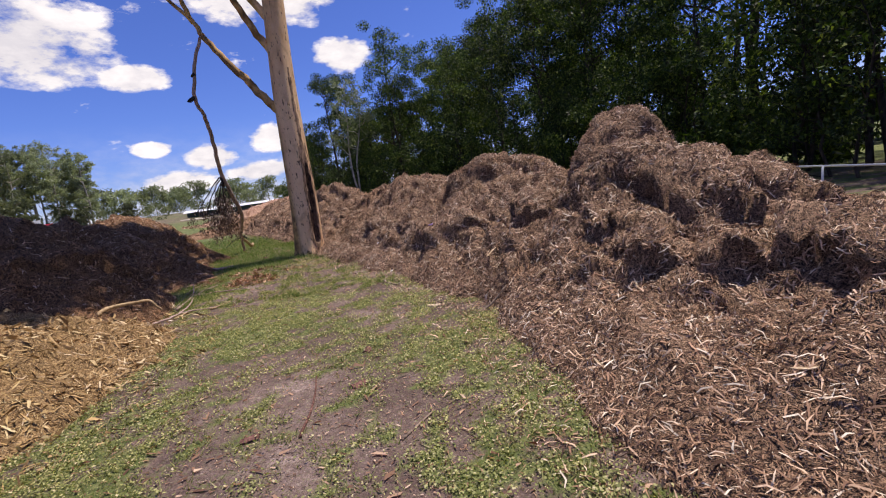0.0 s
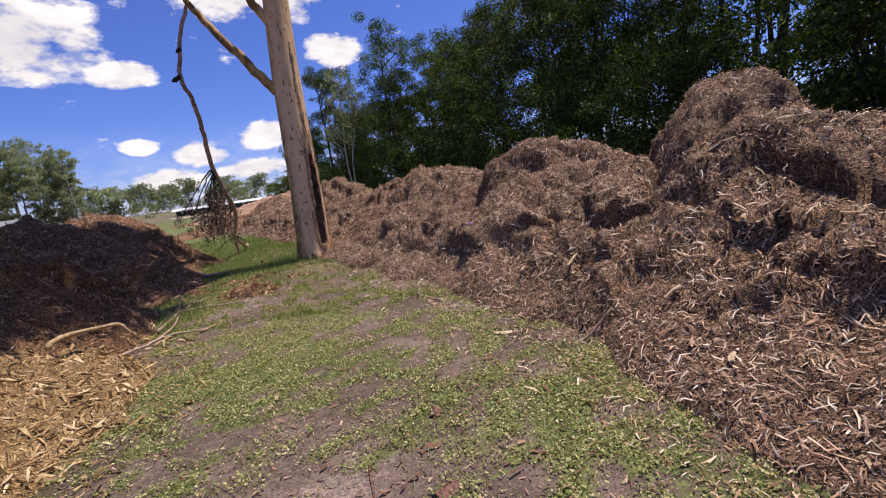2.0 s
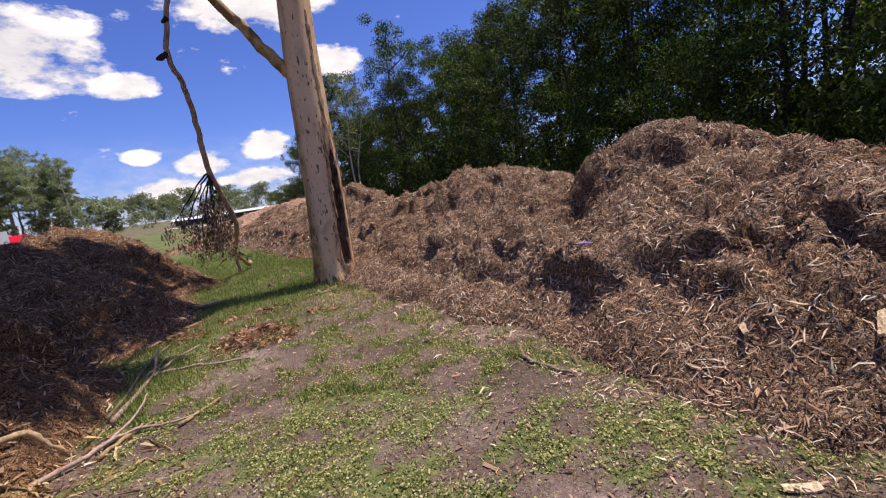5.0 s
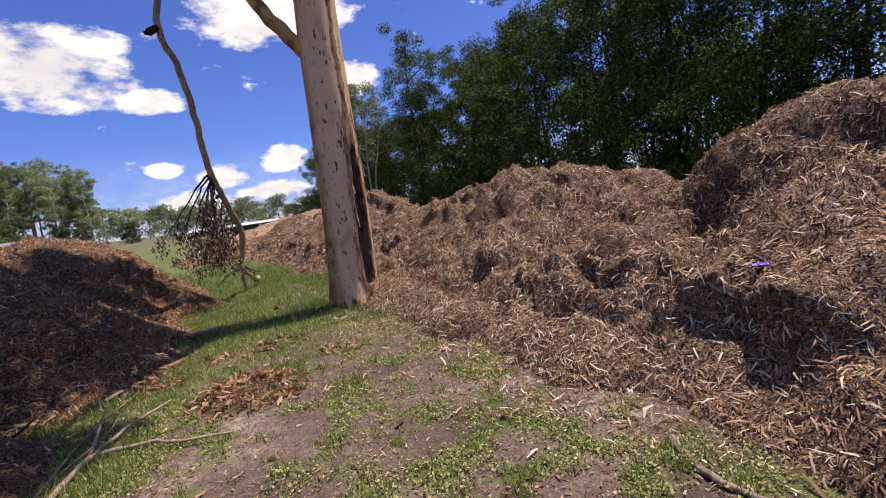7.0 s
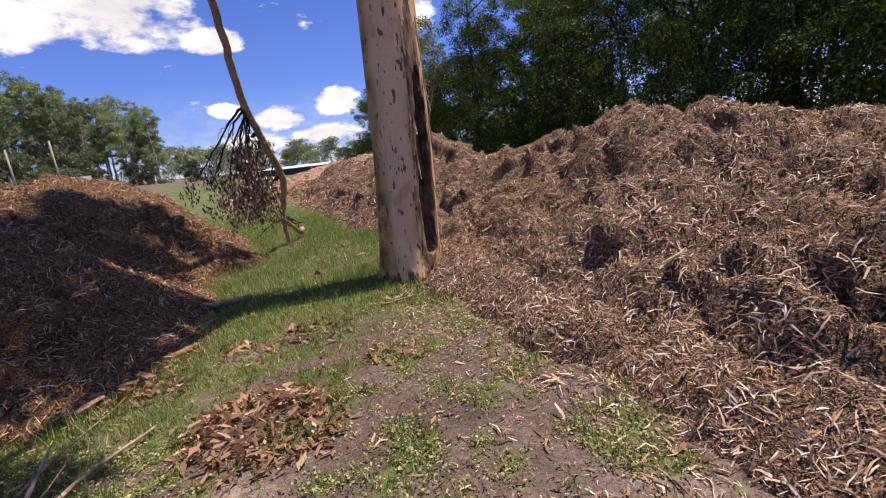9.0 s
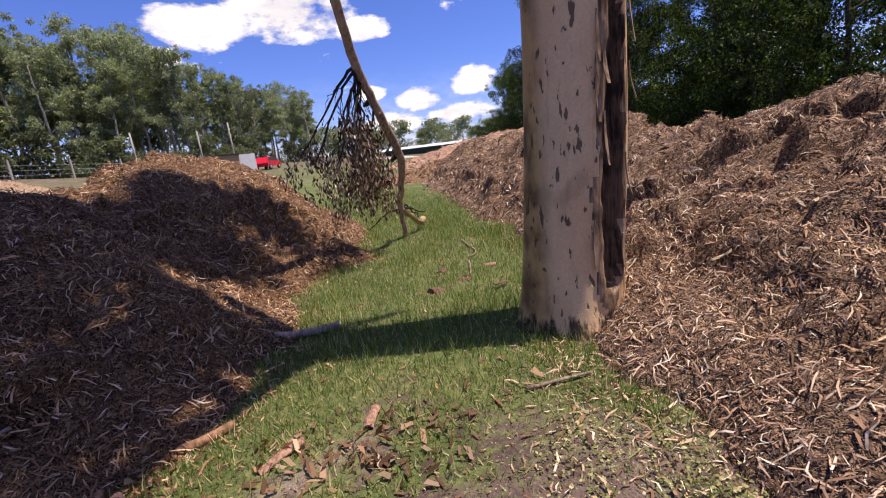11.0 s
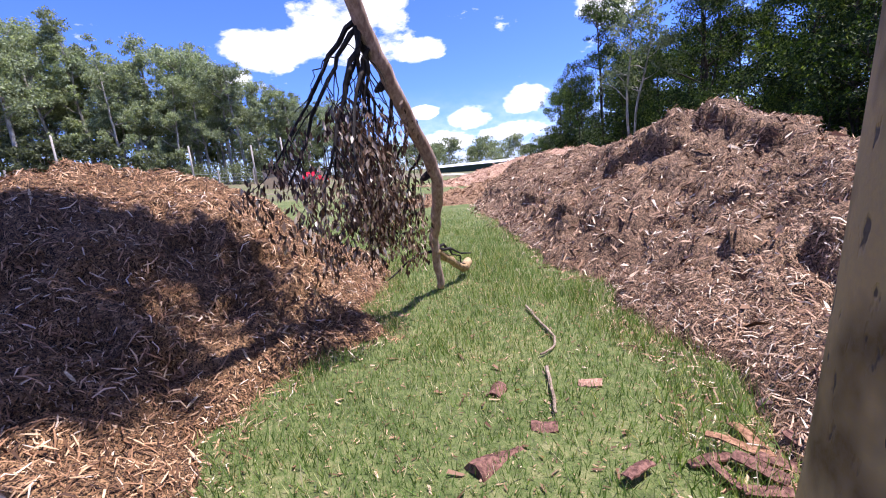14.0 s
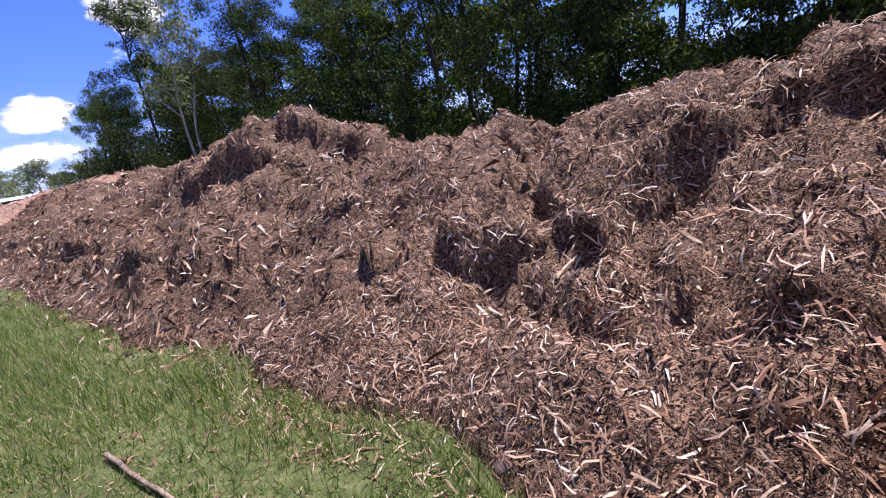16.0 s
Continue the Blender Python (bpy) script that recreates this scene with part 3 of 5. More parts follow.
def chip_piece(name, seed, mat):
    """One larger bark chip with thickness: a split, twisted slab."""
    rng = np.random.default_rng(seed)
    L, W, T = rng.uniform(0.06, 0.125), rng.uniform(0.009, 0.02), rng.uniform(0.004, 0.007)
    xs = (-L / 2, -L / 6, L / 5, L / 2)
    ws = W * np.array([0.35, 0.9, 1.0, 0.5]) * rng.uniform(0.8, 1.2, 4)
    bend = rng.normal(0, 0.008, 4)
    v, f = [], []
    for x, wd, z in zip(xs, ws, bend):
        v += [(x, -wd / 2, z), (x, wd / 2, z + rng.normal(0, 0.003)), (x + rng.normal(0, 0.004), wd / 2, z + T), (x, -wd / 2, z + T)]
    for i in range(3):
        for j in range(4):
            k = (j + 1) % 4
            f.append((i * 4 + j, (i + 1) * 4 + j, (i + 1) * 4 + k, i * 4 + k))
    f += [(0, 1, 2, 3), (15, 14, 13, 12)]
    return mesh_of(name, v, f, [mat])


def build_heap(name, heap, body, chip, count, long, rng, label, category, face=None, pieces=0, piece_area=None, spread=0.0, strand=False, lift=0.0):
    x0, x1, y0, y1 = heap.box
    top = tagged(new(name, heap.mesh(name, body)), label, category)
    got = []
    while sum(len(g) for g in got) < count:
        x, y = rng.uniform(x0, x1, count), rng.uniform(y0, y1, count)
        h = heap.at(x, y)
        ok = h > 0
        if spread:
            near = np.maximum.reduce([heap.at(x + spread * math.cos(a), y + spread * math.sin(a)) for a in np.arange(0, 6.2, 1.05)])
            ok |= (near > 0) & (rng.random(count) < 0.4)
        if face is not None:
            ok &= rng.random(count) < face(x, y)
        ok &= rng.random(count) < np.clip(np.linalg.norm(heap.slope(x, y), axis=1) / 2.4, 0.3, 1)
        got.append(np.stack([x, y, np.maximum(h, ground_at(x, y) - lift)], -1)[ok])
    P = np.concatenate(got)[:count]
    N = heap.slope(P[:, 0], P[:, 1])
    P[:, :2] += np.stack([heap.blend(heap.DX, P[:, 0], P[:, 1]), heap.blend(heap.DY, P[:, 0], P[:, 1])], -1)
    L = np.clip(rng.lognormal(math.log(long), 0.6, count), long * 0.4, long * 2.8)
    W = np.clip(L * rng.uniform(0.05, 0.15, count), 0.0035, 0.003 + 0.17 * long)
    big = (L > 1.25 * long) if strand else np.zeros(count, bool)
    if strand:
        child("strand_cover", splinters("strand_cover", P[big], N[big], L[big], W[big], chip, rng, 0.5, 0.008, True), top, kind="stuff")
    child("chip_cover", splinters("chip_cover", P[~big], N[~big], L[~big], W[~big], chip, rng, 0.5, 0.008), top, kind="stuff")
    if pieces:
        ax0, ax1, ay0, ay1 = piece_area
        kinds = [chip_piece("wood_chip", 100 + i, chip if i % 3 else SPLIT) for i in range(7)]
        x, y = rng.uniform(ax0, ax1, pieces * 6), rng.uniform(ay0, ay1, pieces * 6)
        h = heap.at(x, y)
        keep = (h > 0.02) & ((face(x, y) > 0.8) if face is not None else True)
        x, y, h = x[keep][:pieces], y[keep][:pieces], h[keep][:pieces]
        a, b, n = orient(heap.slope(x, y), rng, 0.25)
        x, y = x + heap.blend(heap.DX, x, y), y + heap.blend(heap.DY, x, y)
        for i in range(len(x)):
            m = Matrix(((a[i][0], b[i][0], n[i][0], x[i]), (a[i][1], b[i][1], n[i][1], y[i]), (a[i][2], b[i][2], n[i][2], h[i] + 0.012), (0, 0, 0, 1)))
            child("wood_chip", kinds[i % 7], top, at=m)
    top.location.z = lift
    return top


rng = np.random.default_rng(4)
LONG_HEAP = Heap([(3.55, 0.6, 0.36, 2.3), (3.27, 2.0, 0.62, 2.5), (3.01, 3.4, 0.87, 2.47), (2.78, 4.6, 1.24, 2.57), (2.59, 5.3, 1.74, 2.42), (2.54, 6.1, 1.45, 2.55), (2.12, 6.6, 1.4, 2.6), (1.94, 6.9, 1.31, 2.64), (1.6, 7.5, 1.49, 2.59), (1.29, 8.4, 1.7, 2.35),
                  (0.85, 9.1, 1.39, 2.42), (0.44, 9.6, 1.38, 2.54), (0.4, 9.95, 1.15, 2.62), (-0.33, 11.0, 1.76, 2.78), (-0.95, 11.9, 1.48, 2.78), (-1.48, 13.0, 1.52, 2.74), (-1.85, 14.0, 1.34, 2.5), (-2.2, 14.9, 1.15, 2.5), (-2.8, 15.4, 1.42, 2.5)], 11,
                 knobs=[(2.5, 5.97, 2.17, 1.1), (1.24, 8.66, 1.8, 1.65), (-1.12, 12.0, 1.77, 1.24)])
FAR_HEAP = Heap([(-2.78, 15.5, 1.4, 2.5), (-3.44, 16.6, 1.45, 2.45), (-4.35, 17.6, 1.95, 2.52), (-5.07, 18.8, 1.7, 2.57), (-6.0, 20.3, 1.5, 2.6), (-7.2, 22.0, 1.65, 2.6), (-8.6, 24.0, 1.45, 2.6), (-9.8, 26.2, 1.7, 2.6), (-11.0, 28.5, 1.6, 2.5)], 29, 0.85, 0.07)
DARK_HEAP = Heap([(-8.52, 7.0, 1.35, 2.44), (-8.39, 7.7, 1.05, 2.47), (-8.4, 8.4, 1.05, 2.56), (-8.2, 9.0, 1.55, 2.7), (-8.3, 9.35, 1.82, 2.6), (-8.6, 9.75, 1.5, 2.5), (-8.95, 10.2, 1.4, 2.5), (-9.15, 10.7, 1.42, 2.5), (-9.25, 11.1, 1.6, 2.45), (-9.25, 11.4, 1.8, 2.38), (-9.33, 11.9, 1.77, 2.28), (-9.3, 12.6, 1.69, 2.32), (-9.45, 13.3, 1.5, 2.0), (-9.6, 13.9, 1.05, 1.75)], 47, 0.6)
NEAR_DARK_HEAP = Heap([(-8.62, 4.0, 1.61, 2.8), (-7.1, 5.2, 2.1, 2.55), (-7.0, 6.0, 2.08, 2.5), (-7.68, 6.9, 1.75, 2.27), (-7.86, 7.9, 1.2, 1.87)], 53, 0.8)
FRESH_HEAP = Heap([(-6.2, 2.2, 0.9, 2.6), (-5.4, 3.4, 1.0, 2.2), (-5.2, 4.4, 0.85, 1.8)], 61, 0.85)

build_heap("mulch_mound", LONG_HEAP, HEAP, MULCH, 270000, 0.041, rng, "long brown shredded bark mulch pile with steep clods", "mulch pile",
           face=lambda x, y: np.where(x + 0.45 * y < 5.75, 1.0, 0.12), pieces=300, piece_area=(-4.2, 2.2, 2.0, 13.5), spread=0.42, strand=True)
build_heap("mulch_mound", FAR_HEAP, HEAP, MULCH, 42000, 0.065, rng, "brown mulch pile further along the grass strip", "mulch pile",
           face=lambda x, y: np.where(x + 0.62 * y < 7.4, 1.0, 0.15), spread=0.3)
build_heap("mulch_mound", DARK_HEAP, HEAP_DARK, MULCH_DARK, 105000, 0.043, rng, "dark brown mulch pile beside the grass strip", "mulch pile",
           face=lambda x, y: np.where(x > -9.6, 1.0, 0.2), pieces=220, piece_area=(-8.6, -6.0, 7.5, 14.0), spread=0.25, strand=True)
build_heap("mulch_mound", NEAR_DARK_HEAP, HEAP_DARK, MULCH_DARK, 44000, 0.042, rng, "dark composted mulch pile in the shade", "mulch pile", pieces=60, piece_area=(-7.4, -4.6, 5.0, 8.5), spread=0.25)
build_heap("mulch_mound", FRESH_HEAP, HEAP_FRESH, MULCH_FRESH, 34000, 0.06, rng, "fresh orange wood chip pile spilling onto dirt", "mulch pile", pieces=160, piece_area=(-5.2, -3.2, 2.6, 6.0), spread=0.6)
build_heap("woodchip_mound", Heap([(-18.6, 1.0, 1.3, 3.0), (-20.3, 3.0, 2.15, 3.6), (-20.6, 6.0, 2.05, 3.6), (-20.2, 8.6, 1.6, 3.0)], 81, 0.5, 0.12), HEAP_PALE, MULCH_PALE, 14000, 0.09, rng, "pale yellow fresh woodchip pile in sunlight", "woodchip pile", lift=0.45)
build_heap("woodchip_mound", Heap([(-29.6, 10.2, 1.5, 3.2), (-29.2, 13.0, 2.1, 3.4), (-28.6, 16.2, 1.4, 3.2)], 83, 0.4, 0.15), HEAP_CREAM, MULCH_CREAM, 9000, 0.1, rng, "pale cream woodchip pile beyond the dark mulch", "woodchip pile", lift=1.1)
build_heap("mulch_mound", Heap([(-14.8, 25.2, 0.35, 1.2), (-13.0, 26.2, 0.6, 1.6), (-10.6, 27.5, 1.25, 2.4)], 85, 0.8, 0.12), HEAP_RED, MULCH_RED, 7000, 0.12, rng, "low reddish brown mulch pile across the grass", "mulch pile")
build_heap("mulch_mound", Heap([(-20.0, 37.5, 0.7, 3.0), (-15.8, 40.0, 1.75, 4.0), (-12.2, 42.3, 2.2, 4.0)], 87, 0.6, 0.2), HEAP_PINK, MULCH_PINK, 6000, 0.2, rng, "distant pinkish orange mulch pile near the long shed", "mulch pile")
build_heap("mulch_mound", Heap([(-12.6, 10.8, 0.6, 1.6), (-12.4, 8.7, 1.1, 2.0), (-12.2, 6.6, 1.2, 2.0)], 89, 0.8, 0.1), HEAP, MULCH, 9000, 0.1, rng, "brown mulch pile behind the dark one", "mulch pile")


# ---- the big gum tree with its hanging dead branch ----
TRUNK = (-3.86, 11.48)


def scar(a, z):
    """How deep a place of the trunk lies in the burnt hollow, and in the torn bark round it, in degrees from their rims."""
    d = math.degrees((a - radians(-33) + math.pi) % (2 * math.pi) - math.pi)
    rag = 9 * (float(fbm(z * 4.0, 4.1 if d > 0 else 13.1, 3, 15)) - 0.5)
    hollow = float(np.interp(z, [0.2, 0.34, 0.8, 1.3, 1.9, 2.3, 2.8], [-30, 12, 18, 20, 14, 7, -30])) + rag - abs(d)
    torn = float(np.interp(z, [0.0, 0.25, 0.7, 2.3, 3.2, 4.6, 5.2], [-10, 18, 27, 18, 10, 7, -20])) + 1.6 * rag + 6 * (vnoise(a * 11, z * 13, 0.0, 4) - 0.5) - abs(d + 3)
    return hollow, torn


def big_trunk():
    zs = np.concatenate([np.linspace(-0.12, 0.45, 30), np.linspace(0.48, 1.0, 14), np.linspace(1.06, 4.2, 50), np.linspace(4.3, 11.0, 30)])
    sides = 110
    verts, faces, index = [], [], []
    for i, z in enumerate(zs):
        cx = TRUNK[0] + 0.045 * z + 0.03 * math.sin(z * 1.1)
        cy = TRUNK[1] - 0.01 * z
        r0 = 0.372 - 0.018 * min(z, 5) - 0.016 * max(z - 5, 0) + 0.045 * math.exp(-max(z, 0) / 0.2)
        for j in range(sides):
            a = 2 * math.pi * j / sides
            r = r0 * (1 + 0.035 * (vnoise(math.cos(a) * 2.2 + 9, math.sin(a) * 2.2, z * 0.8, 5) - 0.5) * 2 + 0.012 * (vnoise(math.cos(a) * 9, math.sin(a) * 9, z * 5, 6) - 0.5))
            r *= 1 + 0.09 * math.exp(-max(z, 0) / 0.2) * math.sin(5 * a + 1.0)
            hollow, torn = scar(a, z)
            if hollow > 0:
                r -= 0.13 * float(step(0, 7, hollow))
            elif torn > 0:
                r += 0.016 * (0.4 + vnoise(a * 14, z * 9, 0.0, 3)) * float(step(0, 3, torn))
            verts.append((cx + r * math.cos(a), cy + r * math.sin(a), z))
    for i in range(len(zs) - 1):
        for j in range(sides):
            k = (j + 1) % sides
            faces.append((i * sides + j, i * sides + k, (i + 1) * sides + k, (i + 1) * sides + j))
            z, a = zs[i], 2 * math.pi * (j + 0.5) / sides
            hollow, torn = scar(a, z)
            index.append(1 if hollow > 0.5 else 2 if torn > 0 else 0)
    return mesh_of("trunk", verts, faces, [BARK, CHAR, TORN], smooth=True, index=index)


big_tree = empty("gum_tree", (TRUNK[0], TRUNK[1], 0), "tall pale gum tree with a charred split trunk", "tree")
home = Matrix.Translation((-TRUNK[0], -TRUNK[1], 0))
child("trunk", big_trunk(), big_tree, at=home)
srng = np.random.default_rng(31)
for i in range(11):
    a0 = radians(-33 + (1 if i % 2 else -1) * srng.uniform(15, 27))
    z0, high, wide, flare = srng.uniform(0.35, 2.5), srng.uniform(0.18, 0.55), srng.uniform(0.018, 0.045), srng.uniform(0.01, 0.06)
    v, f = [], []
    for k in range(6):
        z = z0 + high * k / 5
        out = 0.372 - 0.018 * z + 0.012 + flare * (1 - k / 5) ** 2
        half = wide * (0.35 + 0.65 * math.sin(math.pi * (k + 0.7) / 6)) / 2 / out
        for da, dr in ((-half, 0), (half, 0), (half, 0.007), (-half, 0.007)):
            v.append((TRUNK[0] + 0.045 * z + 0.03 * math.sin(z * 1.1) + (out + dr) * math.cos(a0 + da), TRUNK[1] - 0.01 * z + (out + dr) * math.sin(a0 + da), z))
        if k:
            f += [((k - 1) * 4 + j, (k - 1) * 4 + (j + 1) % 4, k * 4 + (j + 1) % 4, k * 4 + j) for j in range(4)]
    child("bark_strip", mesh_of("bark_strip", v, f + [(3, 2, 1, 0), (20, 21, 22, 23)], [TORN]), big_tree, at=home)
limbs = [
    (wander([(-3.75, 11.46, 3.62), (-4.05, 11.4, 3.95), (-4.5, 11.33, 4.55), (-4.96, 11.26, 5.16), (-5.35, 11.2, 5.75), (-5.52, 11.18, 6.12), (-6.35, 11.2, 7.06)], 5, 0.012, 1), 0.12, 0.035),
    (wander([(-3.62, 11.45, 4.95), (-3.86, 11.4, 5.3), (-4.12, 11.3, 5.75), (-4.48, 11.15, 6.6), (-4.8, 11.0, 7.6)], 5, 0.01, 2), 0.11, 0.06),
    (wander([(-3.58, 11.45, 5.75), (-3.85, 11.35, 6.15), (-4.15, 11.2, 6.6), (-4.6, 10.9, 7.6), (-4.9, 10.5, 8.4)], 5, 0.01, 3), 0.11, 0.05),
    (wander([(-5.5, 11.18, 6.08), (-5.72, 11.12, 6.8), (-5.8, 11.1, 7.3)], 5, 0.012, 14), 0.06, 0.035),
    (wander([(-3.5, 11.42, 6.2), (-3.2, 10.6, 7.2), (-2.8, 9.3, 8.3), (-2.7, 7.0, 9.2)], 5, 0.02, 4), 0.1, 0.03),
    (wander([(-3.48, 11.42, 7.2), (-3.8, 10.2, 8.4), (-4.0, 8.8, 9.2), (-4.4, 7.2, 9.6)], 5, 0.02, 5), 0.1, 0.03),
    (wander([(-3.45, 11.4, 8.2), (-2.7, 12.1, 9.2), (-1.9, 12.8, 10.2)], 5, 0.02, 6), 0.1, 0.04),
    (wander([(-3.45, 11.4, 8.6), (-4.3, 10.9, 9.2), (-5.3, 10.7, 9.6)], 5, 0.02, 6), 0.1, 0.04),
]
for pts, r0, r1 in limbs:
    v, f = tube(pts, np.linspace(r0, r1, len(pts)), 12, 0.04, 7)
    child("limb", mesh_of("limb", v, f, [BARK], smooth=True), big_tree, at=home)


def leaf_cloud(name, centres, count, size, mat, rng, flat=0.75, droop=0.35, long=2.2, curled=False, fill=0.45):
    """Many small pointed leaves round the given clump centres (x, y, z, radius)."""
    C = np.asarray(centres, float)
    pick = rng.choice(len(C), count, p=C[:, 3] ** 2 / (C[:, 3] ** 2).sum())
    d = rng.normal(0, 1, (count, 3))
    d /= np.linalg.norm(d, axis=1, keepdims=True)
    d *= (rng.random((count, 1)) ** fill) * np.array([1, 1, flat])
    P = C[pick, :3] + d * C[pick, 3:4]
    a = rng.normal(0, 1, (count, 3))
    a[:, 2] -= droop * 2
    a /= np.linalg.norm(a, axis=1, keepdims=True)
    b = np.cross(a, rng.normal(0, 1, (count, 3)))
    b /= np.linalg.norm(b, axis=1, keepdims=True)
    s = size * rng.uniform(0.6, 1.4, (count, 1))
    if curled:
        mid = P + a * s * 0.45
        up = np.cross(a, b) * s * 0.12
        V = np.stack([P, mid + b * s / long * 0.6 + up, P + a * s, mid - b * s / long * 0.6 + up], 1)
        o = np.arange(count)[:, None] * 4
        return mesh_of(name, V.reshape(-1, 3), np.concatenate([o + np.array([[0, 1, 2]]), o + np.array([[0, 2, 3]])], 0), [mat])
    V = np.stack([P + b * s / long * 0.62, P + a * s, P - b * s / long * 0.62], 1)
    F = np.arange(count * 3).reshape(-1, 3)
    return mesh_of(name, V.reshape(-1, 3), F, [mat])


# unseen crown, its clumps placed to shade the left piles and spare sun patches
crng = np.random.default_rng(57)
LEAN_X, LEAN_Y = sun_way.x / sun_way.z, sun_way.y / sun_way.z
SHADE_CROWN = []
while len(SHADE_CROWN) < 190:
    gx_, gy_, z = crng.uniform(-10.2, -4.9), crng.uniform(4.3, 12.3), crng.uniform(8.8, 10.6)
    if gx_ < np.interp(gy_, [4.3, 8.2, 8.6, 9.3, 9.8, 10.6, 12.3], [-5.0, -5.2, -5.8, -5.8, -5.95, -6.5, -7.9]) and math.hypot(gx_ + 6.6, gy_ - 11.05) > 0.8 and math.hypot(gx_ + 9.9, (gy_ - 11.3) / 1.2) > 1.3:
        SHADE_CROWN.append((gx_ + LEAN_X * z, gy_ + LEAN_Y * z, z, crng.uniform(0.4, 0.68)))
child("crown", leaf_cloud("crown", SHADE_CROWN, 56000, 0.17, LEAF_GUM, crng), big_tree, "open grey-green leafy crown, out of view, added to cast shade", at=home)

# the snapped branch hangs from the limb and rests on the grass
FOOT = (-7.0, 14.3, 0.0)
hang = empty("hanging_branch", FOOT, "snapped dead branch hanging to the grass with withered leaves", "branch")
hh = Matrix.Translation((-FOOT[0], -FOOT[1], 0))
MAIN = wander([(-5.38, 11.17, 5.72), (-5.52, 11.14, 5.45), (-5.7, 11.12, 4.95), (-5.86, 11.18, 4.33), (-5.94, 11.6, 3.9), (-6.08, 12.0, 3.46), (-6.27, 12.4, 2.97), (-6.44, 12.8, 2.53), (-6.5, 13.15, 2.1), (-6.6, 13.65, 1.66), (-6.64, 13.92, 1.3), (-6.82, 14.1, 0.92), (-6.98, 14.28, 0.5), (-7.05, 14.4, 0.05)], 5, 0.008, 8)
v, f = tube(MAIN, np.interp(np.linspace(0, 1, len(MAIN)), [0, 0.2, 0.5, 0.7, 0.8, 1], [0.035, 0.042, 0.055, 0.062, 0.058, 0.042]), 12, 0.06, 9)
child("main_stem", mesh_of("main_stem", v, f, [STEM_WOOD], smooth=True), hang, "pinkish tan dead stem", at=hh)
v, f = tube(wander([(-6.97, 14.27, 0.52), (-7.02, 14.7, 0.28), (-7.05, 15.0, 0.13), (-7.12, 15.25, 0.17)], 4, 0.006, 3), [0.05, 0.05, 0.048, 0.046, 0.045, 0.045, 0.047, 0.05, 0.055, 0.06, 0.06, 0.056, 0.045], 10, 0.06, 2)
child("broken_end", mesh_of("broken_end", v, f, [TAN_WOOD], smooth=True), hang, "pale broken butt end", at=hh)
v, f = tube([(-5.86, 11.16, 4.36), (-5.93, 11.05, 4.27), (-5.97, 11.0, 4.24)], [0.045, 0.048, 0.022], 8, 0.15, 3)
child("knot", mesh_of("knot", v, f, [BLACK_TWIG]), hang, at=hh)
for kx, ky, kz, dx in ((-5.72, 11.1, 4.86, -0.06), (-6.52, 13.15, 2.1, -0.1), (-6.68, 13.86, 1.36, -0.09)):
    v, f = tube([(kx + 0.02, ky, kz + 0.03), (kx + dx * 0.6, ky - 0.03, kz - 0.03), (kx + dx, ky - 0.04, kz - 0.05)], [0.05, 0.035, 0.014], 8, 0.2, 5)
    child("stub", mesh_of("stub", v, f, [BLACK_TWIG]), hang, at=hh)
HUB = Vector((-6.47, 12.82, 2.5))
clumps = []
trng = np.random.default_rng(77)


def bough(name, points, r0, r1, shoots, seed, low=0.7):
    """A dark leafless side branch with hanging twigs; the leaves sit at its twigs' ends."""
    r = np.random.default_rng(seed)
    pts = wander(points, 6, 0.014, seed)
    v, f = tube(pts, np.linspace(r0, r1, len(pts)), 6, 0.22, seed)
    ob = child(name, mesh_of(name, v, f, [BLACK_TWIG]), hang, at=hh)
    for j in range(shoots):
        p = pts[int(len(pts) * r.uniform(0.3, 0.98))]
        q = p + Vector((r.normal(0, 0.12), r.normal(0, 0.14), -r.uniform(0.18, 0.55)))
        line = wander([p, p.lerp(q, 0.5) + Vector(r.normal(0, 0.03, 3)), q], 3, 0.012, seed + j)
        v, f = tube(line, np.linspace(r1 * 0.9, 0.0025, len(line)), 4, 0.1, j)
        child("shoot", mesh_of("shoot", v, f, [BLACK_TWIG]), ob)
        for k in (0.55, 1.0):
            m = p.lerp(q, k)
            if low < m.z < 1.85:
                clumps.append((*m, 0.13))
    clumps.append((*pts[-1], 0.14))


# the main dark boughs fan out from the hub, then many finer ones
for i, (mid, end) in enumerate((((-6.78, 12.75, 2.2), (-7.3, 12.55, 1.5)), ((-6.7, 12.7, 2.1), (-7.05, 12.5, 1.4)), ((-6.55, 12.7, 2.05), (-6.7, 12.5, 1.3)), ((-6.6, 13.0, 2.0), (-6.85, 13.25, 1.35)), ((-6.55, 12.95, 2.05), (-6.72, 13.3, 1.6)), ((-6.75, 12.95, 2.1), (-7.15, 13.0, 1.3)), ((-6.5, 12.75, 2.0), (-6.45, 12.5, 1.3)))):
    bough("bough", [HUB + Vector((0, 0.02 * i, -0.02 * i)), mid, end], 0.024 - 0.001 * i, 0.007, 8, 300 + i)
for i, (sx, sy, sz, ex, ey, ez) in enumerate(((-6.6, 13.75, 1.6, -6.85, 13.6, 1.0), (-6.56, 13.5, 1.8, -6.95, 13.55, 1.1), (-6.5, 13.2, 2.05, -6.8, 13.4, 1.2))):
    bough("bough", [(sx, sy, sz), ((sx + ex) / 2 - 0.04, (sy + ey) / 2, (sz + ez) / 2 + 0.12), (ex, ey, ez)], 0.02, 0.006, 7, 340 + i)
